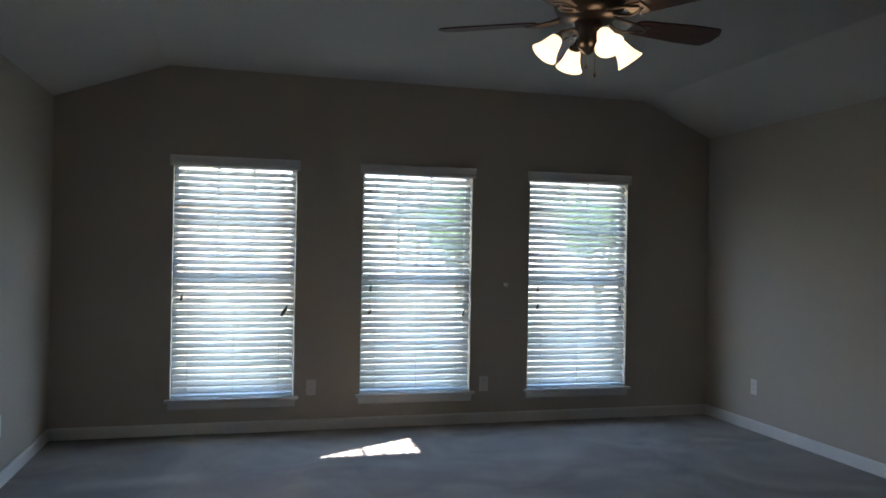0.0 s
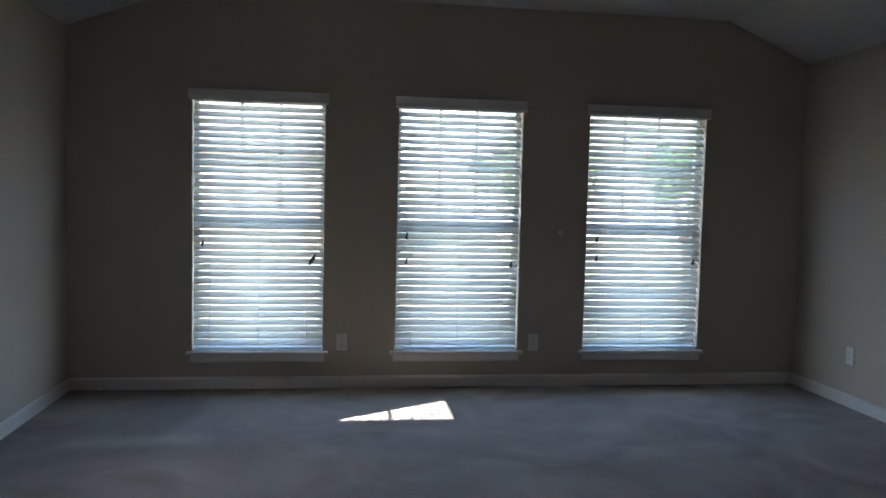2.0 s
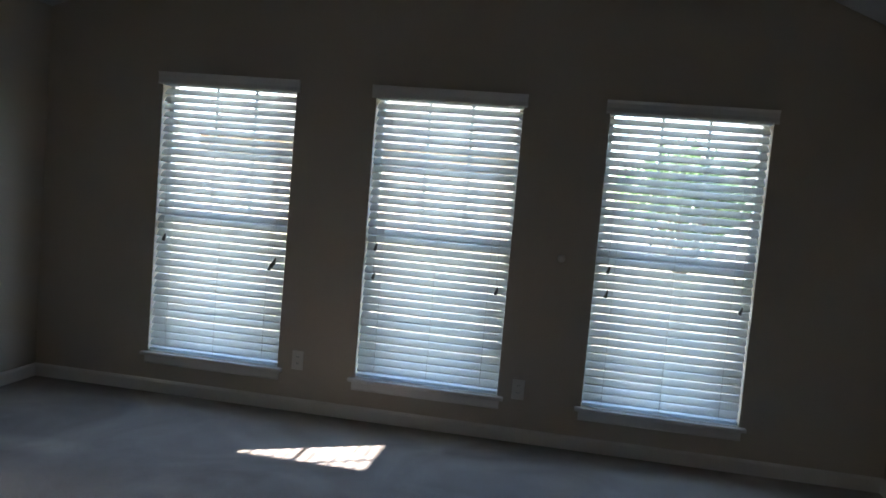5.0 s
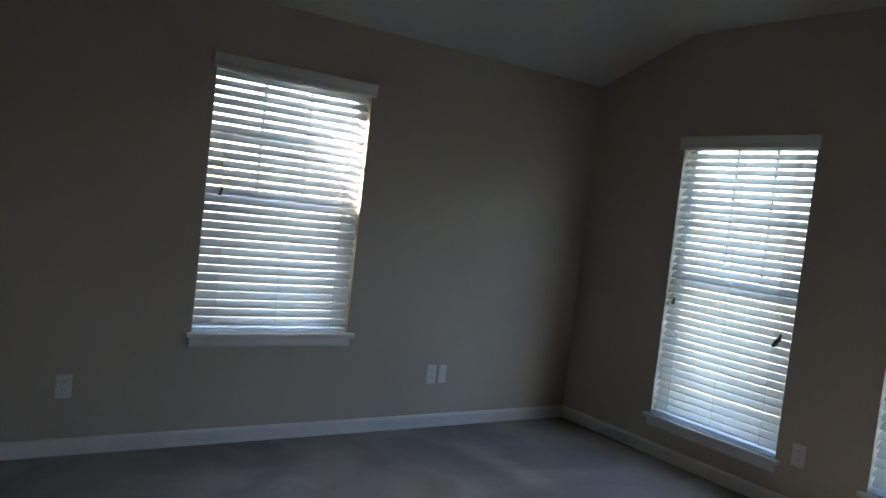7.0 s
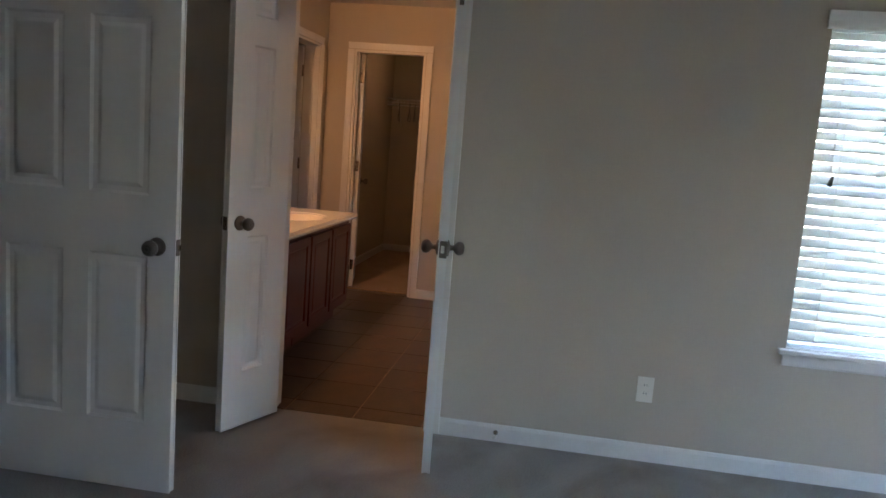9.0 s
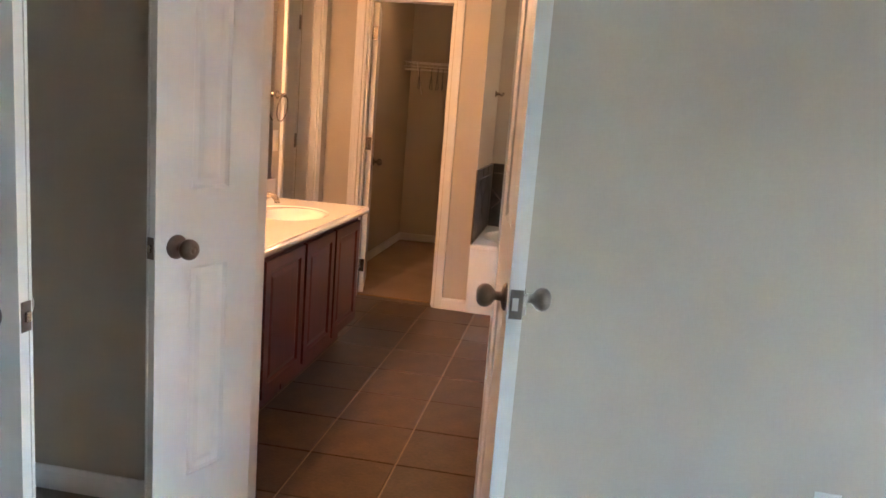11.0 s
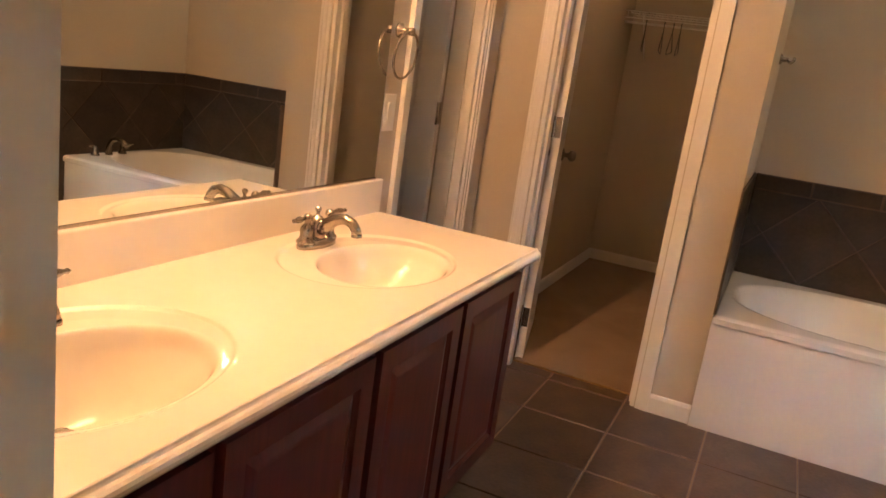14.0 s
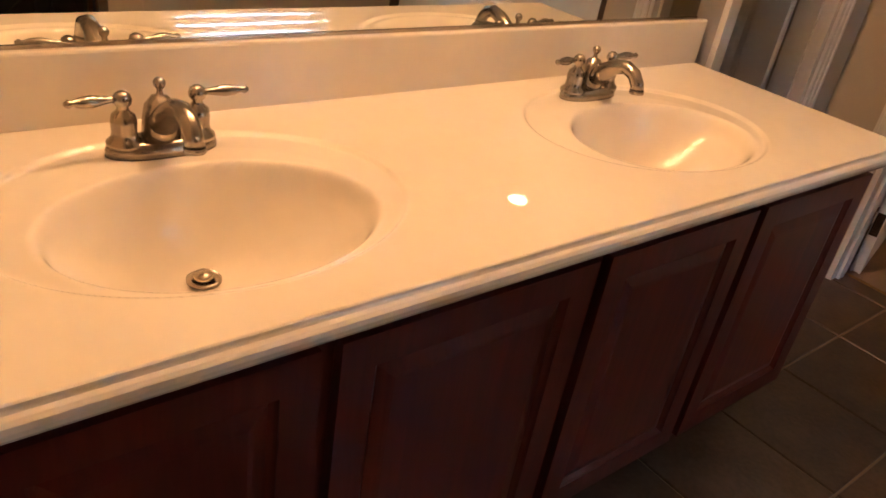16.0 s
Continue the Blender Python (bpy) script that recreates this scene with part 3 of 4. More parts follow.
def blind(m, w, h, label, tilt=46.0, tassels=((0.90, 0.44),), seed=1, mat=None):
    """Two-inch slatted blind inside a window opening: local x along, z up from the sill, y outwards."""
    rnd = random.Random(seed)
    ob = thing("window_blind", m, label, "blind", "window blinds")
    y = 0.030
    bm = bmesh.new()
    box(bm, 0.004, w - 0.004, 0.006, 0.056, h - 0.045, h - 0.004, 0.002)
    part("headrail", bm, SLAT, ob)
    bm = bmesh.new()
    bar(bm, [(-0.006, h - 0.040), (-0.018, h - 0.040), (-0.021, h - 0.030), (-0.018, h - 0.010), (-0.022, h + 0.016), (-0.030, h + 0.032), (-0.006, h + 0.032)], -0.022, w + 0.022, 0)
    part("valance", bm, TRIM, ob, "white moulded valance across the top")
    pitch = 0.0455
    z = 0.055
    me = slat_mesh(w, mat)
    while z < h - 0.06:
        s = piece("slat", me, ob, (rnd.uniform(-0.001, 0.001), y, z + rnd.uniform(-0.001, 0.001)), (radians(tilt + rnd.uniform(-0.9, 0.9)), rnd.uniform(-0.0007, 0.0007), 0))
        z += pitch
    bm = bmesh.new()
    box(bm, 0.006, w - 0.006, y - 0.025, y + 0.025, 0.006, 0.024, 0.004)
    part("bottom_rail", bm, SLAT, ob)
    for x in (0.11, w / 2, w - 0.11):
        for dy in (-0.024, 0.024):
            bm = bmesh.new()
            tube(bm, [(x, y + dy, 0.02), (x, y + dy, h - 0.04)], 0.0011, 5)
            part("ladder_cord", bm, CORD, ob)
    for fx, fz in tassels:
        x, zz = fx * w, fz * h
        bm = bmesh.new()
        tube(bm, [(x, -0.004, h - 0.05), (x + 0.004, -0.006, zz + 0.03)], 0.0012, 5)
        cord = part("pull_cord", bm, CORD, ob)
        bm = bmesh.new()
        lathe(bm, [(0.002, 0.045), (0.006, 0.038), (0.010, 0.010), (0.011, 0.0), (0.006, -0.002)], 10, Matrix.Translation((x + 0.004, -0.006, zz - 0.01)) @ Matrix.Rotation(0.25, 4, "Y"))
        part("tassel", bm, TASSEL, cord, "small dark cord tassel")
    return ob


TASSELS = (((0.90, 0.36), (0.915, 0.372), (0.885, 0.352), (0.07, 0.42)), ((0.92, 0.35), (0.07, 0.46), (0.07, 0.36)), ((0.92, 0.37), (0.08, 0.46), (0.08, 0.38)))
for k, x in enumerate(WIN_X):
    m = Matrix.Translation((x, 0.0, WIN_B))
    window("window_%d" % (k + 1), m, WIN_W, WIN_T - WIN_B, "tall white single-hung window with a wooden sill")
    blind(m, WIN_W, WIN_T - WIN_B, "white slatted blind, half open, backlit by daylight", tassels=TASSELS[k], seed=k + 1)
m = Matrix.Translation((0, SIDE_A, SIDE_Z0)) @ Matrix.Rotation(radians(90), 4, "Z")
window("window_4", m, SIDE_B - SIDE_A, SIDE_Z1 - SIDE_Z0, "white single-hung side window with a wooden sill")
blind(m, SIDE_B - SIDE_A, SIDE_Z1 - SIDE_Z0, "white slatted blind partly lit by the sun", tilt=48.0, tassels=((0.08, 0.52),), seed=9, mat=SLAT_SIDE)
m = Matrix.Translation((BWIN_A, BATH_N, BWIN_Z0))
window("window_5", m, BWIN_B - BWIN_A, BWIN_Z1 - BWIN_Z0, "white bathroom window with a wooden sill", grid=False)
blind(m, BWIN_B - BWIN_A, BWIN_Z1 - BWIN_Z0, "white slatted bathroom blind", tilt=68.0, tassels=((0.9, 0.4),), seed=12, mat=SLAT_DIMMED)


# ---- wall plates ----
def wall_plate(m, w=0.072, h=0.117, style="outlet", label="ivory duplex outlet plate on the wall"):
    """Local x along the wall, z up, y out of the wall."""
    ob = thing("wall_outlet" if style == "outlet" else "light_switch", m, label, "outlet" if style == "outlet" else "switch", "wall plates")
    bm = bmesh.new()
    box(bm, -w / 2, w / 2, 0.0, 0.006, -h / 2, h / 2, 0.0025)
    part("plate", bm, PLATE, ob)
    if style == "outlet":
        for z in (-0.02, 0.02):
            bm = bmesh.new()
            box(bm, -0.017, 0.017, 0.006, 0.008, z - 0.014, z + 0.014, 0.001)
            soc = part("socket", bm, PLATE, ob)
            bm = bmesh.new()
            for x in (-0.006, 0.006):
                box(bm, x - 0.0012, x + 0.0012, 0.0079, 0.0084, z - 0.002, z + 0.007)
            part("slots", bm, DARKHOLE, soc)
    else:
        bm = bmesh.new()
        box(bm, -0.016, 0.016, 0.006, 0.009, -0.033, 0.033, 0.001)
        part("rocker", bm, PLATE, ob)
    return ob


NORTH = Matrix.Rotation(radians(180), 4, "Z")
WEST = Matrix.Rotation(radians(-90), 4, "Z")
EAST = Matrix.Rotation(radians(90), 4, "Z")
wall_plate(Matrix.Translation((1.752, 0, 0.312)) @ NORTH)
wall_plate(Matrix.Translation((3.078, 0, 0.305)) @ NORTH)
wall_plate(Matrix.Translation((ROOM_E, -0.627, 0.333)) @ EAST)
wall_plate(Matrix.Translation((0, -1.150, 0.334)) @ WEST, w=0.066)
wall_plate(Matrix.Translation((0, -1.068, 0.334)) @ WEST, w=0.056, label="narrow ivory cable plate beside the outlet", style="switch")
wall_plate(Matrix.Translation((0, -3.219, 0.334)) @ WEST)
wall_plate(Matrix.Translation((-2.72, BATH_N, 0.36)) @ NORTH)
wall_plate(Matrix.Translation((-2.034, BATH_S, 1.115)), style="switch", w=0.075, h=0.12, label="ivory rocker switch beside the mirror")
bm = bmesh.new()
lathe(bm, [(0.0, 0.0), (0.022, 0.0), (0.022, 0.012), (0.015, 0.020), (0.0, 0.021)], 16, Matrix.Translation((3.25, 0, 1.076)) @ Matrix.Rotation(radians(90), 4, "X"))
tagged(new("wall_bumper", mesh_of("wall_bumper", bm, PLATE)), "small round ivory bumper on the wall", "wall bumper")


# door stop on the baseboard
ds = thing("door_stop", Matrix.Translation((0.014, -3.87, 0.045)), "small white sprung door stop on the baseboard", "door stop")
bm = bmesh.new()
lathe(bm, [(0.0, 0.0), (0.012, 0.0), (0.010, 0.006), (0.005, 0.010), (0.005, 0.050), (0.0, 0.051)], 14, Matrix.Rotation(radians(90), 4, "Y"))
part("spring", bm, NICKEL, ds)
bm = bmesh.new()
lathe(bm, [(0.0, 0.049), (0.009, 0.050), (0.009, 0.064), (0.0, 0.066)], 14, Matrix.Rotation(radians(90), 4, "Y"))
part("rubber_tip", bm, PLATE, ds)


# ---- ceiling fan ----
def ceiling_fan(x, y, ceil):
    fan = thing("ceiling_fan", Matrix.Translation((x, y, ceil)), "dark bronze ceiling fan with five wooden blades and four lit shades", "ceiling fan")
    zb = 2.215 - ceil
    bm = bmesh.new()
    lathe(bm, [(0.0, 0.0), (0.072, 0.0), (0.070, -0.02), (0.045, -0.05), (0.015, -0.06), (0.0, -0.06)], 24)
    part("canopy", bm, BRONZE, fan)
    bm = bmesh.new()
    tube(bm, [(0, 0, -0.05), (0, 0, zb + 0.16)], 0.013, 12)
    part("downrod", bm, BRONZE, fan)
    bm = bmesh.new()
    lathe(bm, [(0.0, zb + 0.17), (0.05, zb + 0.165), (0.11, zb + 0.13), (0.135, zb + 0.09), (0.135, zb + 0.06), (0.115, zb + 0.03), (0.09, zb + 0.012), (0.0, zb + 0.01)], 32)
    part("motor_housing", bm, BRONZE, fan)
    for k in range(5):
        a = radians(5.4 + 72 * k)
        rot = Matrix.Rotation(a, 4, "Z") @ Matrix.Translation((0, 0, zb + 0.016)) @ Matrix.Rotation(radians(-11), 4, "X")
        bm = bmesh.new()
        n = 18
        out = []
        for i in range(n + 1):
            u = i / n
            r = 0.20 + 0.405 * u
            half = 0.052 + 0.022 * min(1, u * 1.6)
            if u > 0.9:
                half *= math.sqrt(max(0.0, 1 - ((u - 0.9) / 0.1) ** 2)) * 0.6 + 0.4
            if u < 0.06:
                half *= 0.7 + 5 * u
            out.append((r, half))
        poly = [(r, h) for r, h in out] + [(r, -h) for r, h in out[::-1]]
        lo = [bm.verts.new((px, py, -0.003)) for px, py in poly]
        hi = [bm.verts.new((px, py, 0.003)) for px, py in poly]
        bm.faces.new(lo[::-1])
        bm.faces.new(hi)
        for i in range(len(poly)):
            bm.faces.new((lo[i], lo[(i + 1) % len(poly)], hi[(i + 1) % len(poly)], hi[i]))
        b = part("blade", bm, FANWOOD, fan, "dark walnut fan blade")
        b.matrix_basis = rot
        bm = bmesh.new()
        for s in (-1, 1):
            tube(bm, [(0.09, s * 0.012, 0.02), (0.13, s * 0.030, 0.004), (0.17, s * 0.038, -0.006), (0.21, s * 0.030, -0.007), (0.25, s * 0.008, -0.006)], 0.006, 8)
        box(bm, 0.19, 0.27, -0.03, 0.03, -0.007, -0.003, 0.001)
        arm = part("blade_iron", bm, BRONZE, b, "scrolled bronze blade iron")
    bm = bmesh.new()
    lathe(bm, [(0.0, zb + 0.012), (0.055, zb + 0.01), (0.05, zb - 0.03), (0.036, zb - 0.06), (0.045, zb - 0.075), (0.03, zb - 0.10), (0.010, zb - 0.115), (0.0, zb - 0.12)], 24)
    part("light_fitter", bm, BRONZE, fan)
    for k in range(4):
        a = radians(-0.3 + 90 * k)
        way = Vector((math.cos(a), math.sin(a), 0))
        base = Vector((0, 0, zb - 0.045))
        bm = bmesh.new()
        tube(bm, [base + way * 0.03, base + way * 0.065 + Vector((0, 0, 0.022)), base + way * 0.11 + Vector((0, 0, 0.008)), base + way * 0.134 + Vector((0, 0, -0.022))], [0.008, 0.007, 0.007, 0.014], 10)
        arm = part("lamp_arm", bm, BRONZE, fan)
        tip = base + way * 0.128 + Vector((0, 0, -0.016))
        down = (way * 0.62 + Vector((0, 0, -0.78))).normalized()
        m = Matrix.Translation(tip) @ down.to_track_quat("Z", "Y").to_matrix().to_4x4() @ Matrix.Scale(0.9, 4)
        bm = bmesh.new()
        lathe(bm, [(0.022, 0.0), (0.030, 0.012), (0.036, 0.035), (0.043, 0.062), (0.055, 0.088), (0.062, 0.098), (0.059, 0.099), (0.051, 0.088), (0.039, 0.060), (0.032, 0.035), (0.012, 0.014)], 24, m)
        part("shade", bm, SHADE, arm, "lit frosted bell shade")
        bm = bmesh.new()
        lathe(bm, [(0.0, -0.008), (0.024, -0.006), (0.026, 0.008), (0.022, 0.014), (0.0, 0.014)], 16, m)
        part("socket_cup", bm, BRONZE, arm)
    for dx, ln in ((0.02, 0.10), (-0.018, 0.07)):
        bm = bmesh.new()
        tube(bm, [(dx, -0.02, zb - 0.09), (dx, -0.02, zb - 0.09 - ln)], 0.0012, 5)
        lathe(bm, [(0.0, 0.0), (0.005, 0.004), (0.006, 0.012), (0.003, 0.020), (0.0, 0.021)], 10, Matrix.Translation((dx, -0.02, zb - 0.11 - ln)))
        part("pull_chain", bm, BRASS, fan)
    return fan


ceiling_fan(2.55, -2.895, 2.590)


# ---- vanity ----
VAN_E, VAN_W, VAN_FRONT, VAN_Z = -0.228, -2.025, -5.139, 0.790
CAB_FRONT, CAB_W, CAB_TOP, CAB_LOW = -5.178, -2.003, 0.755, 0.115
SINKS = ((-0.597, -5.432), (-1.488, -5.430))


def bowl_depth(dx, dy):
    """Depth of an oval basin whose lowest point, the drain, lies towards the wall: steep at the back, shallow at the front."""
    rx, ry, cy, drain = 0.213, 0.152, 0.045, -0.020
    e = (drain - cy) / ry
    fx, fy = dx / rx, (dy - drain) / ry
    ff = fx * fx + fy * fy
    if ff < 1e-9:
        return 0.140
    s = ff / (-e * fy + math.sqrt((e * fy) ** 2 + ff * (1 - e * e)))
    if s >= 1.03:
        return 0.0
    u = min(1.0, (1.03 - s) / 0.11)
    return 0.140 * (1 - (s / 1.03) ** 2.3) * u * u * (3 - 2 * u)


def vanity_top():
    top = thing("bathroom_counter", Matrix.Translation((VAN_E, BATH_S, CAB_TOP)), "cream cultured marble double vanity top with two moulded oval basins", "counter")
    o = Vector((VAN_E, BATH_S, CAB_TOP))
    bm = bmesh.new()
    x0, x1, y0, y1 = VAN_W + 0.010, VAN_E - 0.001, BATH_S + 0.018, VAN_FRONT - 0.016
    nx, ny = 440, 136
    grid = []
    for j in range(ny + 1):
        row = []
        for i in range(nx + 1):
            x, y = x0 + (x1 - x0) * i / nx, y0 + (y1 - y0) * j / ny
            z = VAN_Z
            for sx, sy in SINKS:
                dx, dy = (x - sx), (y - sy)
                ro = math.hypot(dx / 0.268, dy / 0.205)
                if ro < 1.03:
                    u = min(1, max(0, (1.03 - ro) / 0.024))
                    z -= 0.0055 * (u * u * (3 - 2 * u)) * (1 - 0.45 * min(1, max(0, (0.97 - ro) / 0.2)))
                    z -= bowl_depth(dx, dy)
            row.append(bm.verts.new(Vector((x, y, z)) - o))
        grid.append(row)
    for j in range(ny):
        for i in range(nx):
            bm.faces.new((grid[j][i], grid[j][i + 1], grid[j + 1][i + 1], grid[j + 1][i])).smooth = True
    part("surface", bm, MARBLE, top)
    edge = [(-0.016, 0.0), (-0.013, 0.0), (-0.0105, -0.0015), (-0.0095, -0.005), (-0.0075, -0.0085), (-0.003, -0.011), (0.001, -0.015), (0.0025, -0.021), (0.001, -0.028), (-0.003, -0.034), (-0.008, -0.038), (-0.016, -0.038)]
    bm = bmesh.new()
    bar(bm, [(VAN_FRONT + a - o.y, VAN_Z + b - o.z) for a, b in edge], VAN_W - o.x, VAN_E - 0.001 - o.x, 0)
    part("front_edge", bm, MARBLE, top)
    bm = bmesh.new()
    bar(bm, [(VAN_W + 0.010 - (a + 0.016) - o.x, VAN_Z + b - o.z) for a, b in [(-0.016, 0.0), (-0.010, -0.001), (-0.006, -0.006), (-0.006, -0.034), (-0.016, -0.038)]], BATH_S + 0.002 - o.y, VAN_FRONT - 0.016 - o.y, 1)
    part("end_edge", bm, MARBLE, top)
    bm = bmesh.new()
    box(bm, VAN_W - o.x, VAN_E - 0.001 - o.x, 0.001, 0.020, VAN_Z - 0.006 - o.z, 0.900 - o.z, 0.005)
    part("backsplash", bm, MARBLE, top)
    for sx, sy in SINKS:
        c = Vector((sx, sy - 0.020, VAN_Z - 0.1405)) - o
        bm = bmesh.new()
        lathe(bm, [(0.0, 0.0), (0.024, 0.0), (0.024, 0.004), (0.017, 0.005), (0.014, 0.0), (0.0, 0.0)], 24, Matrix.Translation(c + Vector((0, 0, 0.001))))
        d = part("drain", bm, NICKEL, top, "brushed nickel drain")
        bm = bmesh.new()
        lathe(bm, [(0.0, 0.002), (0.013, 0.002), (0.0145, 0.008), (0.012, 0.012), (0.0, 0.0135)], 20, Matrix.Translation(c + Vector((0.0, 0.0, 0.002))) @ Matrix.Rotation(0.08, 4, "Y"))
        part("stopper", bm, NICKEL, d)
    return top


def faucet(x, y, z):
    """Centre-set basin tap; its spout points to +y."""
    f = thing("faucet", Matrix.Translation((x, y, z)), "brushed nickel centre-set faucet with two lever handles", "faucet", "vanity faucets")
    bm = bmesh.new()
    n = 32
    rings = []
    for s, h in ((1.0, 0.0), (1.0, 0.008), (0.95, 0.014), (0.80, 0.019), (0.72, 0.0215)):
        rings.append([bm.verts.new(((0.078 * abs(math.cos(2 * math.pi * k / n)) ** 0.8 * (1 if math.cos(2 * math.pi * k / n) > 0 else -1)) * (1 - (1 - s) * 0.45), 0.030 * s * math.sin(2 * math.pi * k / n), h)) for k in range(n)])
    skin(bm, rings)
    part("base_plate", bm, NICKEL, f)
    bm = bmesh.new()
    lathe(bm, [(0.0, 0.016), (0.027, 0.016), (0.026, 0.03), (0.024, 0.052), (0.021, 0.066), (0.012, 0.078), (0.005, 0.081), (0.004, 0.088), (0.008, 0.093), (0.0085, 0.099), (0.005, 0.104), (0.0, 0.105)], 24, Matrix.Translation((0, -0.004, 0)))
    part("body", bm, NICKEL, f)
    bm = bmesh.new()
    tube(bm, [(0, 0.0, 0.040), (0, 0.028, 0.062), (0, 0.054, 0.080), (0, 0.080, 0.087), (0, 0.102, 0.080), (0, 0.115, 0.064), (0, 0.118, 0.053)], [0.022, 0.0185, 0.0155, 0.014, 0.0135, 0.013, 0.0135], 16)
    spout = part("spout", bm, NICKEL, f)
    bm = bmesh.new()
    tube(bm, [(0, 0.118, 0.054), (0, 0.1185, 0.047)], [0.0145, 0.0145], 16)
    part("aerator", bm, NICKEL, spout)
    for s in (-1, 1):
        bm = bmesh.new()
        lathe(bm, [(0.0, 0.014), (0.025, 0.014), (0.0245, 0.020), (0.018, 0.026), (0.0165, 0.034), (0.0175, 0.048), (0.0155, 0.058), (0.009, 0.064), (0.007, 0.069), (0.0115, 0.074), (0.0125, 0.080), (0.0105, 0.087), (0.005, 0.091), (0.0, 0.0915)], 20, Matrix.Translation((s * 0.051, 0, 0)))
        h = part("valve", bm, NICKEL, f)
        bm = bmesh.new()
        p0 = Vector((s * 0.056, -0.002, 0.080))
        way = Vector((s * 1.0, 0.12, 0.02)).normalized()
        tube(bm, [p0 + way * d for d in (0.0, 0.010, 0.020, 0.034, 0.048, 0.058, 0.064, 0.069)], [0.006, 0.0045, 0.006, 0.0088, 0.0075, 0.0040, 0.0058, 0.0028], 14)
        part("lever", bm, NICKEL, h)
    return f


def cabinet_door(parent, x0, x1, z0, z1, y):
    """Raised-panel door in the front plane y, facing +y, in the parent's space."""
    bm = bmesh.new()
    fr = 0.050
    holed_wall(bm, 1, y, y + 0.019, x0, x1, z0, z1, [(x0 + fr, x1 - fr, z0 + fr, z1 - fr)])
    d = part("door", bm, CHERRY, parent)
    bm = bmesh.new()
    loops = []
    for inset, dep in ((fr - 0.001, 0.018), (fr + 0.004, 0.013), (fr + 0.010, 0.009), (fr + 0.030, 0.015), (fr + 0.036, 0.016)):
        loops.append([bm.verts.new(p) for p in ((x0 + inset, y + dep, z0 + inset), (x1 - inset, y + dep, z0 + inset), (x1 - inset, y + dep, z1 - inset), (x0 + inset, y + dep, z1 - inset))])
    for a, b in zip(loops, loops[1:]):
        for k in range(4):
            bm.faces.new((a[k], a[(k + 1) % 4], b[(k + 1) % 4], b[k]))
    bm.faces.new(loops[-1])
    part("raised_panel", bm, CHERRY, d)
    return d


def vanity_cabinet(x0, x1, joints, label):
    cab = thing("vanity_cabinet", Matrix.Translation((x1, BATH_S, 0.0)), label, "cabinet", "vanity cabinets")
    ox, oy = x1, BATH_S
    f = CAB_FRONT - oy - 0.019
    bm = bmesh.new()
    box(bm, x0 - ox, x0 - ox + 0.016, 0.002, f, CAB_LOW, CAB_TOP)
    box(bm, -0.016, 0.0, 0.002, f, CAB_LOW, CAB_TOP)
    box(bm, x0 - ox + 0.016, -0.016, 0.002, 0.010, CAB_LOW, CAB_TOP)
    box(bm, x0 - ox + 0.016, -0.016, 0.010, f, CAB_LOW, CAB_LOW + 0.016)
    part("body", bm, CHERRY, cab)
    bm = bmesh.new()
    box(bm, x0 - ox + 0.01, 0.0, 0.002, f - 0.075, 0.0, CAB_LOW)
    part("toe_kick", bm, CHERRY, cab)
    bm = bmesh.new()
    holed_wall(bm, 1, f, f + 0.003, x0 - ox, 0.0, CAB_LOW, CAB_TOP, [(a + 0.02 - ox, b - 0.02 - ox, CAB_LOW + 0.04, CAB_TOP - 0.05) for a, b in joints])
    part("face_frame", bm, CHERRY, cab)
    for a, b in joints:
        cabinet_door(cab, a + 0.014 - ox, b - 0.014 - ox, CAB_LOW + 0.022, CAB_TOP - 0.040, f + 0.003)
    return cab


vanity_cabinet(-1.108, VAN_E, [(-0.635, -0.248), (-1.108, -0.635)], "cherry-stained wooden vanity cabinet with raised-panel doors by the doorway")
vanity_cabinet(CAB_W, -1.110, [(-1.550, -1.110), (CAB_W, -1.550)], "cherry-stained wooden vanity cabinet with raised-panel doors and a bare end panel")
vanity_top()
for sx, sy in SINKS:
    faucet(sx, -5.595, VAN_Z - 0.003)

bm = bmesh.new()
box(bm, -1.985, VAN_E - 0.003, BATH_S + 0.001, BATH_S + 0.006, 0.905, 1.98)
mirror = thing("mirror", Matrix.Translation((0, 0, 0)), "large frameless wall mirror above the vanity backsplash", "mirror")
part("mirror_glass", bm, MIRROR, mirror)
bm = bmesh.new()
box(bm, -1.988, VAN_E - 0.002, BATH_S + 0.001, BATH_S + 0.009, 0.9005, 0.9065)
part("mirror_channel", bm, NICKEL, mirror, "thin metal channel under the mirror")

# towel ring on the narrow strip of wall
tr = thing("towel_ring", Matrix.Translation((-2.045, BATH_S, 1.375)), "brushed nickel towel ring hung beside the mirror", "towel ring")
bm = bmesh.new()
lathe(bm, [(0.0, 0.0), (0.024, 0.0), (0.024, 0.006), (0.012, 0.014), (0.009, 0.030), (0.013, 0.040), (0.013, 0.052), (0.0, 0.056)], 20, Matrix.Rotation(radians(-90), 4, "X"))
part("post", bm, NICKEL, tr)
bm = bmesh.new()
tube(bm, [(0.074 * math.sin(a), 0.044 - 0.010 * (1 - math.cos(a)), -0.074 + 0.074 * math.cos(a)) for a in [2 * math.pi * k / 40 for k in range(41)]], 0.0042, 8, cap=False)
part("ring", bm, NICKEL, tr)

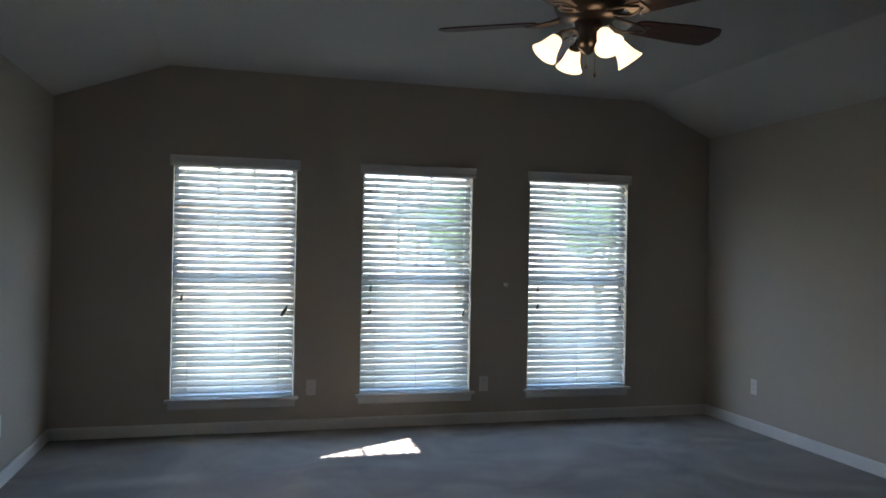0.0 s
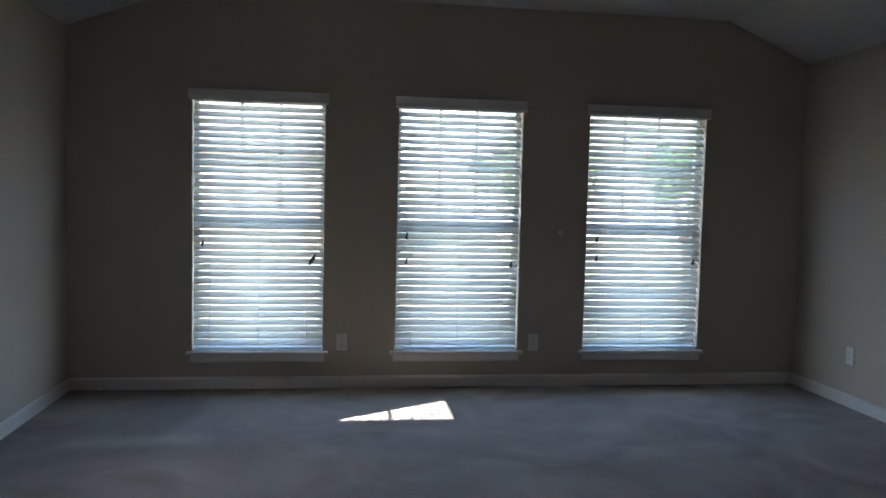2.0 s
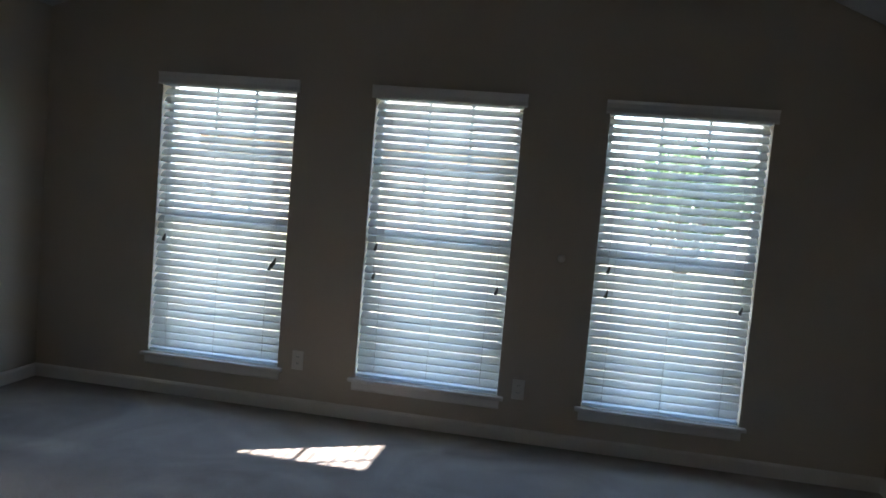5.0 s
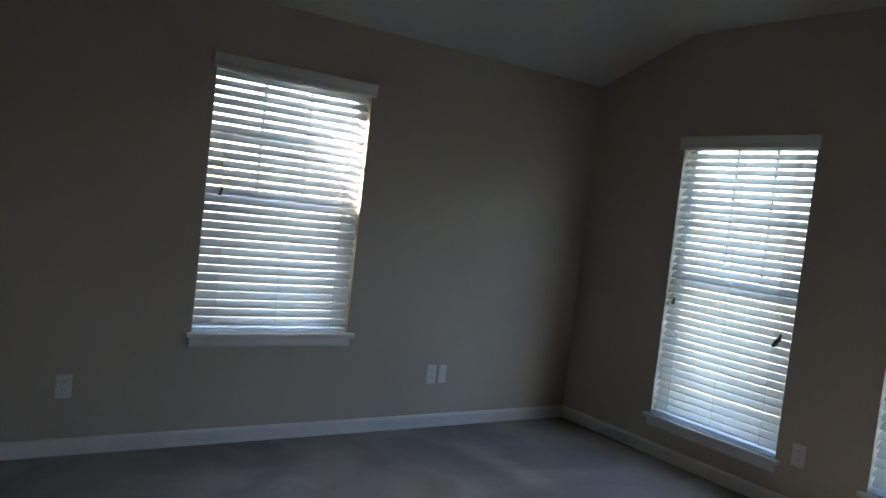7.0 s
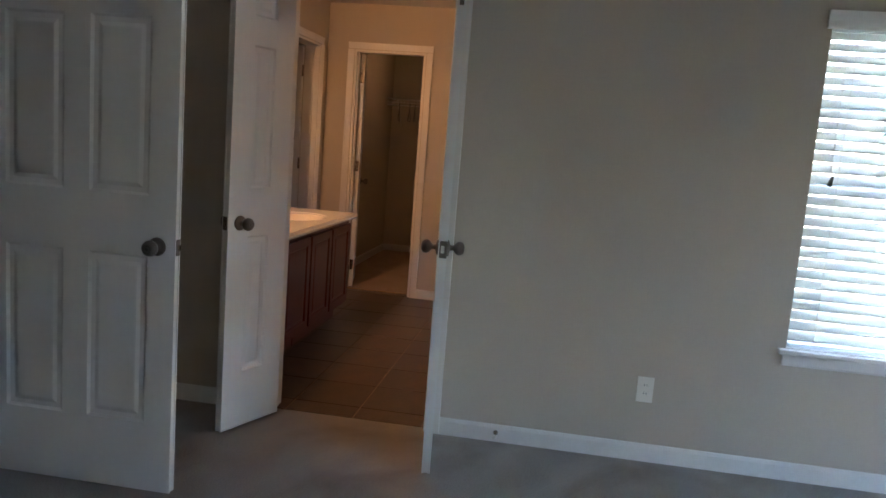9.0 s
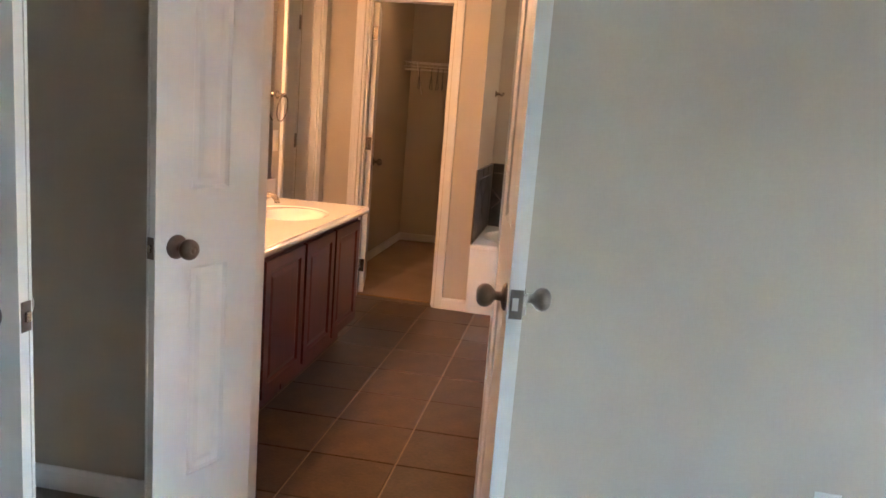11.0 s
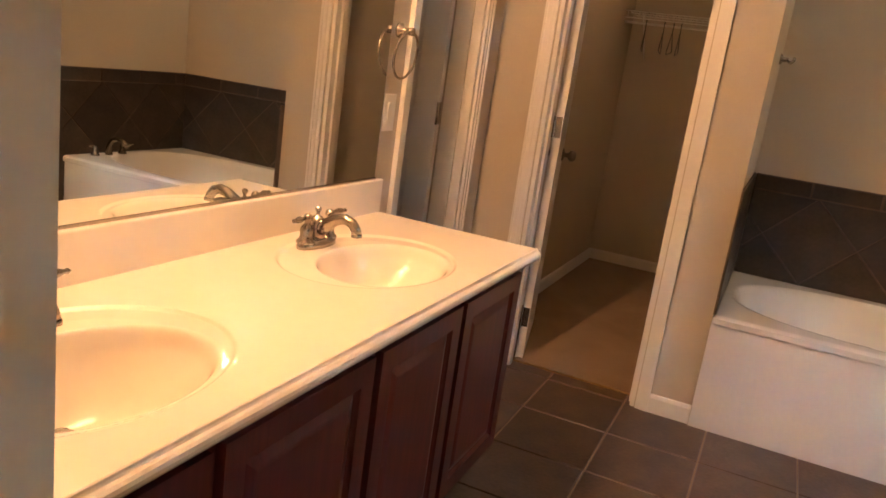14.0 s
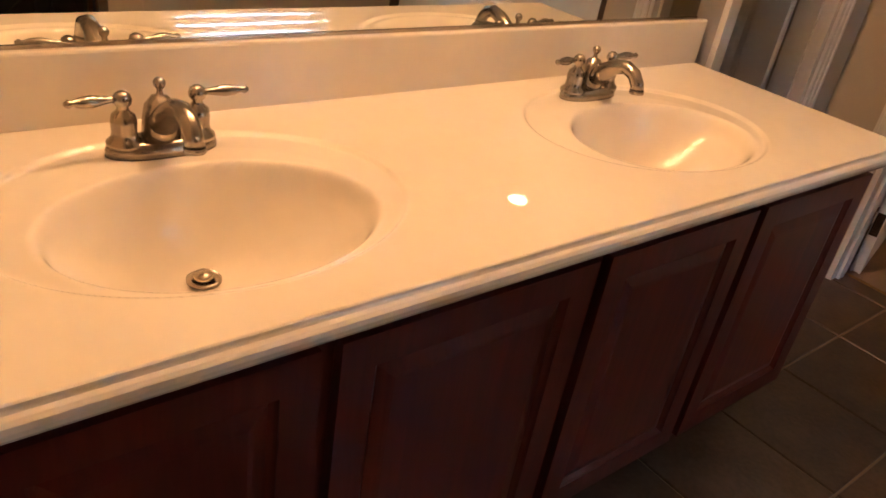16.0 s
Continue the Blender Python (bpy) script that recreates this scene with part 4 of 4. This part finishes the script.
# vanity light above the mirror
vl = thing("vanity_light", Matrix.Translation((-1.08, BATH_S, 2.13)), "brushed nickel vanity light bar with four lit globes", "wall lamp")
bm = bmesh.new()
box(bm, -0.38, 0.38, 0.001, 0.035, -0.055, 0.055, 0.006)
part("back_bar", bm, NICKEL, vl)
for k in range(4):
    x = -0.285 + 0.19 * k
    bm = bmesh.new()
    lathe(bm, [(0.0, 0.035), (0.030, 0.035), (0.030, 0.048), (0.022, 0.055), (0.0, 0.056)], 16, Matrix.Translation((x, 0, 0)) @ Matrix.Rotation(radians(-90), 4, "X"))
    cup = part("lamp_holder", bm, NICKEL, vl)
    bm = bmesh.new()
    lathe(bm, [(0.048 * math.sin(math.pi * i / 12), -0.048 * math.cos(math.pi * i / 12)) for i in range(13)], 20, Matrix.Translation((x, 0.103, 0)))
    part("globe", bm, BULB, cup, "lit round globe")


# ---- tub ----
def tub():
    t = thing("bathtub", Matrix.Translation((TUB_FRONT, TUB_S, 0)), "white acrylic garden tub with a flat white apron", "bathtub")
    lx, ly = TUB_FRONT - TUB_BACK, BATH_N - TUB_S
    bm = bmesh.new()
    x0, x1, y0, y1 = -lx + 0.012, 0.012, 0.012, ly - 0.012
    nx, ny = 70, 100
    grid = []
    for j in range(ny + 1):
        row = []
        for i in range(nx + 1):
            x, y = x0 + (x1 - x0) * i / nx, y0 + (y1 - y0) * j / ny
            z = TUB_H
            cx, cy = (x0 + x1) / 2 - 0.01, (y0 + y1) / 2
            e = ((abs(x - cx) / 0.37) ** 2.6 + (abs(y - cy) / 0.655) ** 2.6) ** (1 / 2.6)
            if e < 1.05:
                u = min(1, (1.05 - e) / 1.05)
                z -= 0.36 * (1 - (1 - min(1, u * 1.9)) ** 2.2)
            if x > x1 - 0.02:
                z -= (x - (x1 - 0.02)) ** 2 * 18
            row.append(bm.verts.new((x, y, z)))
        grid.append(row)
    for j in range(ny):
        for i in range(nx):
            bm.faces.new((grid[j][i], grid[j][i + 1], grid[j + 1][i + 1], grid[j + 1][i])).smooth = True
    part("basin", bm, TUBWHITE, t)
    bm = bmesh.new()
    box(bm, -0.02, 0.012, 0.002, ly - 0.002, TUB_H - 0.035, TUB_H - 0.0075, 0.004)
    part("rim", bm, TUBWHITE, t)
    bm = bmesh.new()
    box(bm, -0.02, 0.0, 0.002, ly - 0.002, 0.0, TUB_H - 0.035)
    part("apron", bm, TRIM, t, "flat white painted apron")
    return t


tub()
# deck tap at the north end of the tub
tt = thing("tub_faucet", Matrix.Translation((-3.17, BATH_N - 0.075, TUB_H)), "brushed nickel arched tub faucet with two levers on the deck", "faucet")
bm = bmesh.new()
tube(bm, [(0, 0, 0.0), (0, 0, 0.05), (0, -0.02, 0.085), (0, -0.06, 0.105), (0, -0.11, 0.098), (0, -0.15, 0.072)], [0.022, 0.016, 0.015, 0.014, 0.014, 0.016], 14)
part("spout", bm, NICKEL, tt)
for s in (-1, 1):
    bm = bmesh.new()
    lathe(bm, [(0.0, 0.0), (0.026, 0.0), (0.024, 0.008), (0.015, 0.02), (0.014, 0.045), (0.010, 0.055), (0.0, 0.056)], 16, Matrix.Translation((s * 0.1, 0, 0)))
    tube(bm, [(s * 0.1, 0, 0.048), (s * 0.13, -0.01, 0.058), (s * 0.165, -0.02, 0.060)], [0.006, 0.007, 0.004], 10)
    part("handle", bm, NICKEL, tt)
# robe hook / towel bar end on the wall above the tub
for x in (-3.66,):
    hk = thing("towel_hook", Matrix.Translation((x, TUB_S, 1.515)), "brushed nickel double robe hook above the tub", "hook")
    bm = bmesh.new()
    lathe(bm, [(0.0, 0.0), (0.024, 0.0), (0.024, 0.005), (0.012, 0.012), (0.009, 0.035), (0.0, 0.036)], 16, Matrix.Rotation(radians(-90), 4, "X"))
    part("rose", bm, NICKEL, hk)
    bm = bmesh.new()
    for s in (-1, 1):
        tube(bm, [(0, 0.030, 0), (s * 0.02, 0.045, -0.012), (s * 0.036, 0.055, -0.004), (s * 0.042, 0.060, 0.010)], [0.006, 0.006, 0.005, 0.007], 8)
    part("prongs", bm, NICKEL, hk)

# closet lamp
cl = thing("closet_light", Matrix.Translation((-4.2, -5.25, BATH_H)), "small white dome light on the closet ceiling", "ceiling lamp")
bm = bmesh.new()
lathe(bm, [(0.0, 0.0), (0.10, 0.0), (0.10, -0.018), (0.092, -0.022), (0.0, -0.022)], 24)
part("base", bm, TRIM, cl)
bm = bmesh.new()
lathe(bm, [(0.085, -0.022), (0.082, -0.045), (0.060, -0.068), (0.030, -0.078), (0.0, -0.080)], 24)
part("dome", bm, DOME, cl)

# recessed lamp over the tub
rl = thing("recessed_light", Matrix.Translation((-3.60, -3.79, BATH_H)), "round white recessed ceiling light over the tub", "ceiling lamp")
bm = bmesh.new()
lathe(bm, [(0.062, -0.001), (0.085, -0.001), (0.085, -0.007), (0.075, -0.010), (0.062, -0.006)], 28)
part("trim_ring", bm, TRIM, rl)
bm = bmesh.new()
lathe(bm, [(0.0, -0.0065), (0.061, -0.0065), (0.058, -0.009), (0.0, -0.011)], 24)
part("lamp", bm, CAN, rl)

# ---- shower ----
PONY_E, PONY_W, PONY_S = -1.005, -1.120, -4.207
pony = thing("pony_wall", Matrix.Translation((PONY_W, PONY_S, 0)), "greige half wall with a white moulded cap beside the shower", "half wall")
bm = bmesh.new()
box(bm, 0.0, PONY_E - PONY_W, 0.0, BATH_N - PONY_S, 0.0, 0.925, 0.003)
part("body", bm, PAINT, pony)
bm = bmesh.new()
box(bm, -0.028, PONY_E - PONY_W + 0.028, -0.028, BATH_N - PONY_S, 0.930, 0.955, 0.004)
part("cap", bm, TRIM, pony, "white painted cap")
bm = bmesh.new()
for z0, z1, d in ((0.885, 0.905, 0.008), (0.905, 0.930, 0.017)):
    box(bm, -d, PONY_E - PONY_W + d, -d, BATH_N - PONY_S, z0, z1, 0.003)
part("cap_moulding", bm, TRIM, pony)
bm = bmesh.new()
box(bm, -0.008, 0.0, 0.0, BATH_N - PONY_S, 0.0, 0.09)
part("base_moulding", bm, TRIM, pony)

SH_Y = -4.06
sd = thing("shower_door", Matrix.Translation((PONY_E, SH_Y, 0.0)), "framed glass shower door with an antique brass frame", "shower door")
sw = -0.12 - PONY_E
bm = bmesh.new()
holed_wall(bm, 1, -0.010, 0.010, 0.002, sw - 0.002, 0.10, 1.90, [(0.024, sw - 0.024, 0.13, 1.875)])
part("frame", bm, BRASS, sd)
bm = bmesh.new()
box(bm, 0.024, sw - 0.024, -0.003, 0.003, 0.13, 1.875)
g = part("glass", bm, SHOWERGLASS, sd)
g.visible_shadow = False
bm = bmesh.new()
tube(bm, [(sw - 0.10, -0.003, 0.95), (sw - 0.10, -0.04, 0.96), (sw - 0.10, -0.04, 1.12), (sw - 0.10, -0.003, 1.13)], 0.007, 8)
part("handle", bm, BRASS, sd)
bm = bmesh.new()
box(bm, 0.002, sw - 0.002, -0.05, 0.05, 0.0, 0.10, 0.004)
part("curb", bm, WALLTILE, sd, "dark tiled curb")

# ---- closet ----
sh = thing("wire_shelf", Matrix.Translation((CLOSET_BACK, BATH_S + 0.01, 1.80)), "white coated wire closet shelf with a hanging rail", "shelf")
ln = (TUB_S - 0.11) - BATH_S - 0.02
for k in range(25):
    bm = bmesh.new()
    y = 0.02 + (ln - 0.04) * k / 24
    tube(bm, [(0.004, y, 0.0), (0.33, y, 0.0), (0.338, y, -0.006), (0.338, y, -0.045)], 0.0022, 5)
    part("cross_wire", bm, WIRE, sh)
for x, z, r in ((0.006, -0.003, 0.003), (0.17, -0.003, 0.003), (0.338, -0.004, 0.0035), (0.338, -0.048, 0.0035), (0.30, -0.075, 0.009)):
    bm = bmesh.new()
    tube(bm, [(x, 0.0, z), (x, ln, z)], r, 8)
    part("rail", bm, WIRE, sh)
for y in (0.12, ln - 0.12):
    bm = bmesh.new()
    tube(bm, [(0.33, y, -0.01), (0.01, y, -0.30)], 0.005, 6)
    part("brace", bm, WIRE, sh)


def wire_hanger(x, y, z, turn):
    h = thing("clothes_hanger", Matrix.Translation((x, y, z)) @ Matrix.Rotation(turn, 4, "Z"), "empty dark wire clothes hanger on the closet rail", "hanger", "closet hangers")
    bm = bmesh.new()
    hook = [(0.018 * math.sin(a), 0, -0.009 + 0.018 * math.cos(a)) for a in [radians(-110 + 250 * k / 12) for k in range(13)]]
    tube(bm, hook + [(0, 0, -0.06)], 0.0032, 6)
    part("hook", bm, TASSEL, h)
    bm = bmesh.new()
    tube(bm, [(0, 0, -0.06), (0.19, 0, -0.17), (0.20, 0, -0.185), (0.19, 0, -0.195), (-0.19, 0, -0.195), (-0.20, 0, -0.185), (-0.19, 0, -0.17), (0, 0, -0.06)], 0.0032, 6)
    part("shoulder_wire", bm, TASSEL, h)
    return h


for dy, a in ((-5.57, 0.17), (-5.45, 0.13), (-5.39, 0.24), (-5.34, 0.19)):
    wire_hanger(CLOSET_BACK + 0.30, dy, 1.745, a)


# ---- outside ----
bm = bmesh.new()
box(bm, -300, 300, -300, 300, -0.5, -0.30)
structure("ground", bm, GRASS, "pale dry lawn")
# eave and roof over the bathroom wing, which shade the side window
EAVE_Y, EAVE_Z = -2.95, 2.715
bm = bmesh.new()
pts = [(-7.0, EAVE_Y, EAVE_Z), (-0.125, EAVE_Y, EAVE_Z), (-0.125, -9.0, EAVE_Z + 2.2), (-7.0, -9.0, EAVE_Z + 2.2)]
lo = [bm.verts.new(p) for p in pts]
hi = [bm.verts.new((p[0], p[1], p[2] + 0.12)) for p in pts]
bm.faces.new(lo[::-1])
bm.faces.new(hi)
for k in range(4):
    bm.faces.new((lo[k], lo[(k + 1) % 4], hi[(k + 1) % 4], hi[k]))
structure("roof_wing", bm, ROOF, "grey shingle roof over the bathroom wing")
bm = bmesh.new()
box(bm, -0.5, ROOM_E + 0.5, -9.0, 0.55, 2.80, 2.95)
structure("roof_main", bm, ROOF, "grey shingle roof over the bedroom")


def house(x, y, w, d, h, wall_mat, label):
    o = thing("house", Matrix.Translation((x, y, -0.3)), label, "house", "neighbouring houses")
    bm = bmesh.new()
    box(bm, 0, w, 0.0, 0.2, 0, h)
    box(bm, 0, 0.2, 0.2, d, 0, h)
    box(bm, w - 0.2, w, 0.2, d, 0, h)
    part("wall", bm, wall_mat, o)
    bm = bmesh.new()
    v = [bm.verts.new(p) for p in ((-0.5, -0.5, h), (w + 0.5, -0.5, h), (w + 0.5, d + 0.5, h), (-0.5, d + 0.5, h), (w * 0.25, d / 2, h + d * 0.32), (w * 0.75, d / 2, h + d * 0.32))]
    for q in ((0, 1, 5, 4), (1, 2, 5), (2, 3, 4, 5), (3, 0, 4), (3, 2, 1, 0)):
        bm.faces.new([v[i] for i in q])
    part("roof", bm, ROOF, o)
    return o


house(-9.0, 19.0, 12.0, 9.0, 3.0, BRICK, "tan brick neighbouring house with a grey hipped roof")
house(7.5, 21.0, 11.0, 9.0, 3.2, SIDING, "pale sided neighbouring house with a grey hipped roof")


def tree(x, y, height, spread, seed):
    rnd = random.Random(seed)
    t = thing("tree", Matrix.Translation((x, y, -0.32)), "leafy green yard tree with a forked trunk", "tree", "yard trees")
    bm = bmesh.new()
    fork = height * 0.33
    tube(bm, [(0, 0, 0), (0.04, 0.02, fork * 0.5), (0.0, 0.05, fork)], [0.035 * height, 0.026 * height, 0.020 * height], 10)
    ends = []
    for k in range(7):
        a = 2 * math.pi * k / 7 + rnd.uniform(-0.3, 0.3)
        r = spread * rnd.uniform(0.45, 0.85)
        top = Vector((r * math.cos(a), r * math.sin(a), height * rnd.uniform(0.55, 0.95)))
        mid = Vector((top.x * 0.45, top.y * 0.45, fork + (top.z - fork) * 0.55))
        tube(bm, [(0, 0.05, fork - 0.1), mid, top], [0.015 * height, 0.010 * height, 0.004 * height], 7)
        ends += [(mid + top) / 2, top, mid + Vector((0, 0, 0.5))]
    part("trunk", bm, BARK, t)
    verts, faces = [], []
    for c in ends:
        rad = spread * rnd.uniform(0.28, 0.46)
        for i in range(170):
            d = Vector((rnd.gauss(0, 1), rnd.gauss(0, 1), rnd.gauss(0, 0.8))).normalized() * rad * rnd.uniform(0.25, 1.0) ** 0.5
            p = c + d
            s = rnd.uniform(0.035, 0.075)
            u = Vector((rnd.uniform(-1, 1), rnd.uniform(-1, 1), rnd.uniform(-0.6, 0.6))).normalized()
            w = u.cross(Vector((rnd.uniform(-1, 1), rnd.uniform(-1, 1), 1))).normalized()
            b = len(verts)
            verts += [p - u * s, p + w * s * 0.5, p + u * s, p - w * s * 0.5]
            faces.append((b, b + 1, b + 2, b + 3))
    me = bpy.data.meshes.new("crown")
    me.from_pydata([tuple(v) for v in verts], [], faces)
    me.materials.append(LEAF)
    ob = new("crown", me)
    ob.parent = t
    return t


tree(4.75, 6.2, 2.7, 0.95, 3)
tree(7.3, 6.6, 2.9, 1.0, 6)

# ---- tiles ----
TILE, TILE_X, TILE_Y = 0.345, -1.920, -4.920
TILE_MESHES = {}


def tile_mesh(w, d, mat, th=0.008):
    key = (round(w, 3), round(d, 3), mat.name)
    if key not in TILE_MESHES:
        bm = bmesh.new()
        e = 0.0025
        a = [bm.verts.new((x, y, -th)) for x, y in ((0, 0), (w, 0), (w, d), (0, d))]
        b = [bm.verts.new((x, y, -e)) for x, y in ((0, 0), (w, 0), (w, d), (0, d))]
        c = [bm.verts.new((x, y, 0.0)) for x, y in ((e, e), (w - e, e), (w - e, d - e), (e, d - e))]
        for p, q in ((a, b), (b, c)):
            for k in range(4):
                bm.faces.new((p[k], p[(k + 1) % 4], q[(k + 1) % 4], q[k]))
        bm.faces.new(c)
        TILE_MESHES[key] = mesh_of("tile", bm, mat)
    return TILE_MESHES[key]


G = 0.003
rnd = random.Random(5)
for i in range(-9, 10):
    for j in range(-9, 12):
        x0, x1 = TILE_X + i * TILE + G, TILE_X + (i + 1) * TILE - G
        y0, y1 = TILE_Y + j * TILE + G, TILE_Y + (j + 1) * TILE - G
        x0, x1 = max(x0, BATH_W - 0.112), min(x1, -0.048)
        y0, y1 = max(y0, BATH_S + 0.002), min(y1, BATH_N - 0.002)
        if x1 - x0 < 0.02 or y1 - y0 < 0.02:
            continue
        piece("tile", tile_mesh(x1 - x0, y1 - y0, FLOORTILE), bath_floor, (x0, y0, 0.0015 + rnd.uniform(-0.0006, 0.0006)))
bm = bmesh.new()
box(bm, BATH_W - 0.122, BATH_W - 0.108, CLOSET_A + 0.018, CLOSET_B - 0.018, -0.002, 0.009, 0.003)
structure("trim_threshold", bm, BRASS, "thin metal carpet threshold strip")


def clip(poly, a0, a1, b0, b1):
    for axis, lim, keep in ((0, a0, 1), (0, a1, -1), (1, b0, 1), (1, b1, -1)):
        out = []
        for k in range(len(poly)):
            p, q = poly[k], poly[(k + 1) % len(poly)]
            ip, iq = (p[axis] - lim) * keep >= 0, (q[axis] - lim) * keep >= 0
            if ip:
                out.append(p)
            if ip != iq:
                s = (lim - p[axis]) / (q[axis] - p[axis])
                out.append((p[0] + s * (q[0] - p[0]), p[1] + s * (q[1] - p[1])))
        poly = out
        if len(poly) < 3:
            return []
    return poly


def wall_tiling(name, place, a1, z0, z1, label, diag=0.30, border=0.075):
    """Dark tiles on a wall: local x along, z up, y out of the wall. Diagonal field under a straight border row."""
    bm = bmesh.new()
    box(bm, 0, a1, 0.001, 0.006, z0, z1)
    base = structure(name, bm, WALLGROUT, label)
    base.matrix_world = place
    zt = z1 - border

    def prism(poly):
        cx, cz = sum(p[0] for p in poly) / len(poly), sum(p[1] for p in poly) / len(poly)
        bm2 = bmesh.new()
        lo_, hi_ = [], []
        for px, pz in poly:
            lo_.append(bm2.verts.new((px - cx, 0.004, pz - cz)))
        for px, pz in poly:
            s = 1 - 0.003 / max(0.02, math.hypot(px - cx, pz - cz))
            hi_.append(bm2.verts.new(((px - cx) * s, 0.0105, (pz - cz) * s)))
        for k in range(len(poly)):
            bm2.faces.new((lo_[k], lo_[(k + 1) % len(poly)], hi_[(k + 1) % len(poly)], hi_[k]))
        bm2.faces.new(hi_)
        piece("tile", mesh_of("tile", bm2, WALLTILE), base, (cx, 0, cz))

    half = diag / math.sqrt(2)
    g = 0.003
    for i in range(-2, int(a1 / half) + 3):
        for j in range(-2, int((zt - z0) / half) + 3):
            if (i + j) % 2:
                continue
            cx, cz = i * half + 0.10, zt - j * half
            poly = clip([(cx - half + g, cz), (cx, cz - half + g), (cx + half - g, cz), (cx, cz + half - g)], g, a1 - g, z0 + g, zt - g)
            if len(poly) >= 3 and max(p[0] for p in poly) - min(p[0] for p in poly) > 0.02 and max(p[1] for p in poly) - min(p[1] for p in poly) > 0.02:
                prism(poly)
    x = 0.0
    while x < a1 - 0.02:
        w = min(diag, a1 - x)
        prism([(x + g, zt + g), (x + w - g, zt + g), (x + w - g, z1 - g), (x + g, z1 - g)])
        x += diag
    return base


TZ0, TZ1 = TUB_H + 0.001, 0.985
wall_tiling("tub_tile_west", Matrix.Translation((TUB_BACK, BATH_N - 0.012, 0)) @ Matrix.Rotation(radians(-90), 4, "Z"), BATH_N - 0.024 - TUB_S, TZ0, TZ1, "dark brown diagonal wall tiles with a straight border above the tub")
wall_tiling("tub_tile_south", Matrix.Translation((TUB_BACK, TUB_S, 0)), TUB_FRONT + 0.005 - TUB_BACK, TZ0, TZ1, "dark brown diagonal wall tiles at the end of the tub")
wall_tiling("tub_tile_north", Matrix.Translation((TUB_FRONT + 0.06, BATH_N, 0)) @ NORTH, TUB_FRONT + 0.06 - TUB_BACK, 0.0, TZ1, "dark brown diagonal wall tiles at the tap end of the tub")
# shower lining
wall_tiling("shower_tile_north", Matrix.Translation((-0.132, BATH_N, 0)) @ NORTH, -0.132 - PONY_E, 0.0, 2.0, "dark brown shower wall tiles")
wall_tiling("shower_tile_east", Matrix.Translation((-0.12, SH_Y + 0.02, 0)) @ EAST, BATH_N - SH_Y - 0.032, 0.0, 2.0, "dark brown shower wall tiles")
wall_tiling("shower_tile_pony", Matrix.Translation((PONY_E, BATH_N - 0.012, 0)) @ WEST, BATH_N - 0.012 - (PONY_S + 0.10), 0.0, 0.88, "dark brown tiles on the half wall inside the shower")
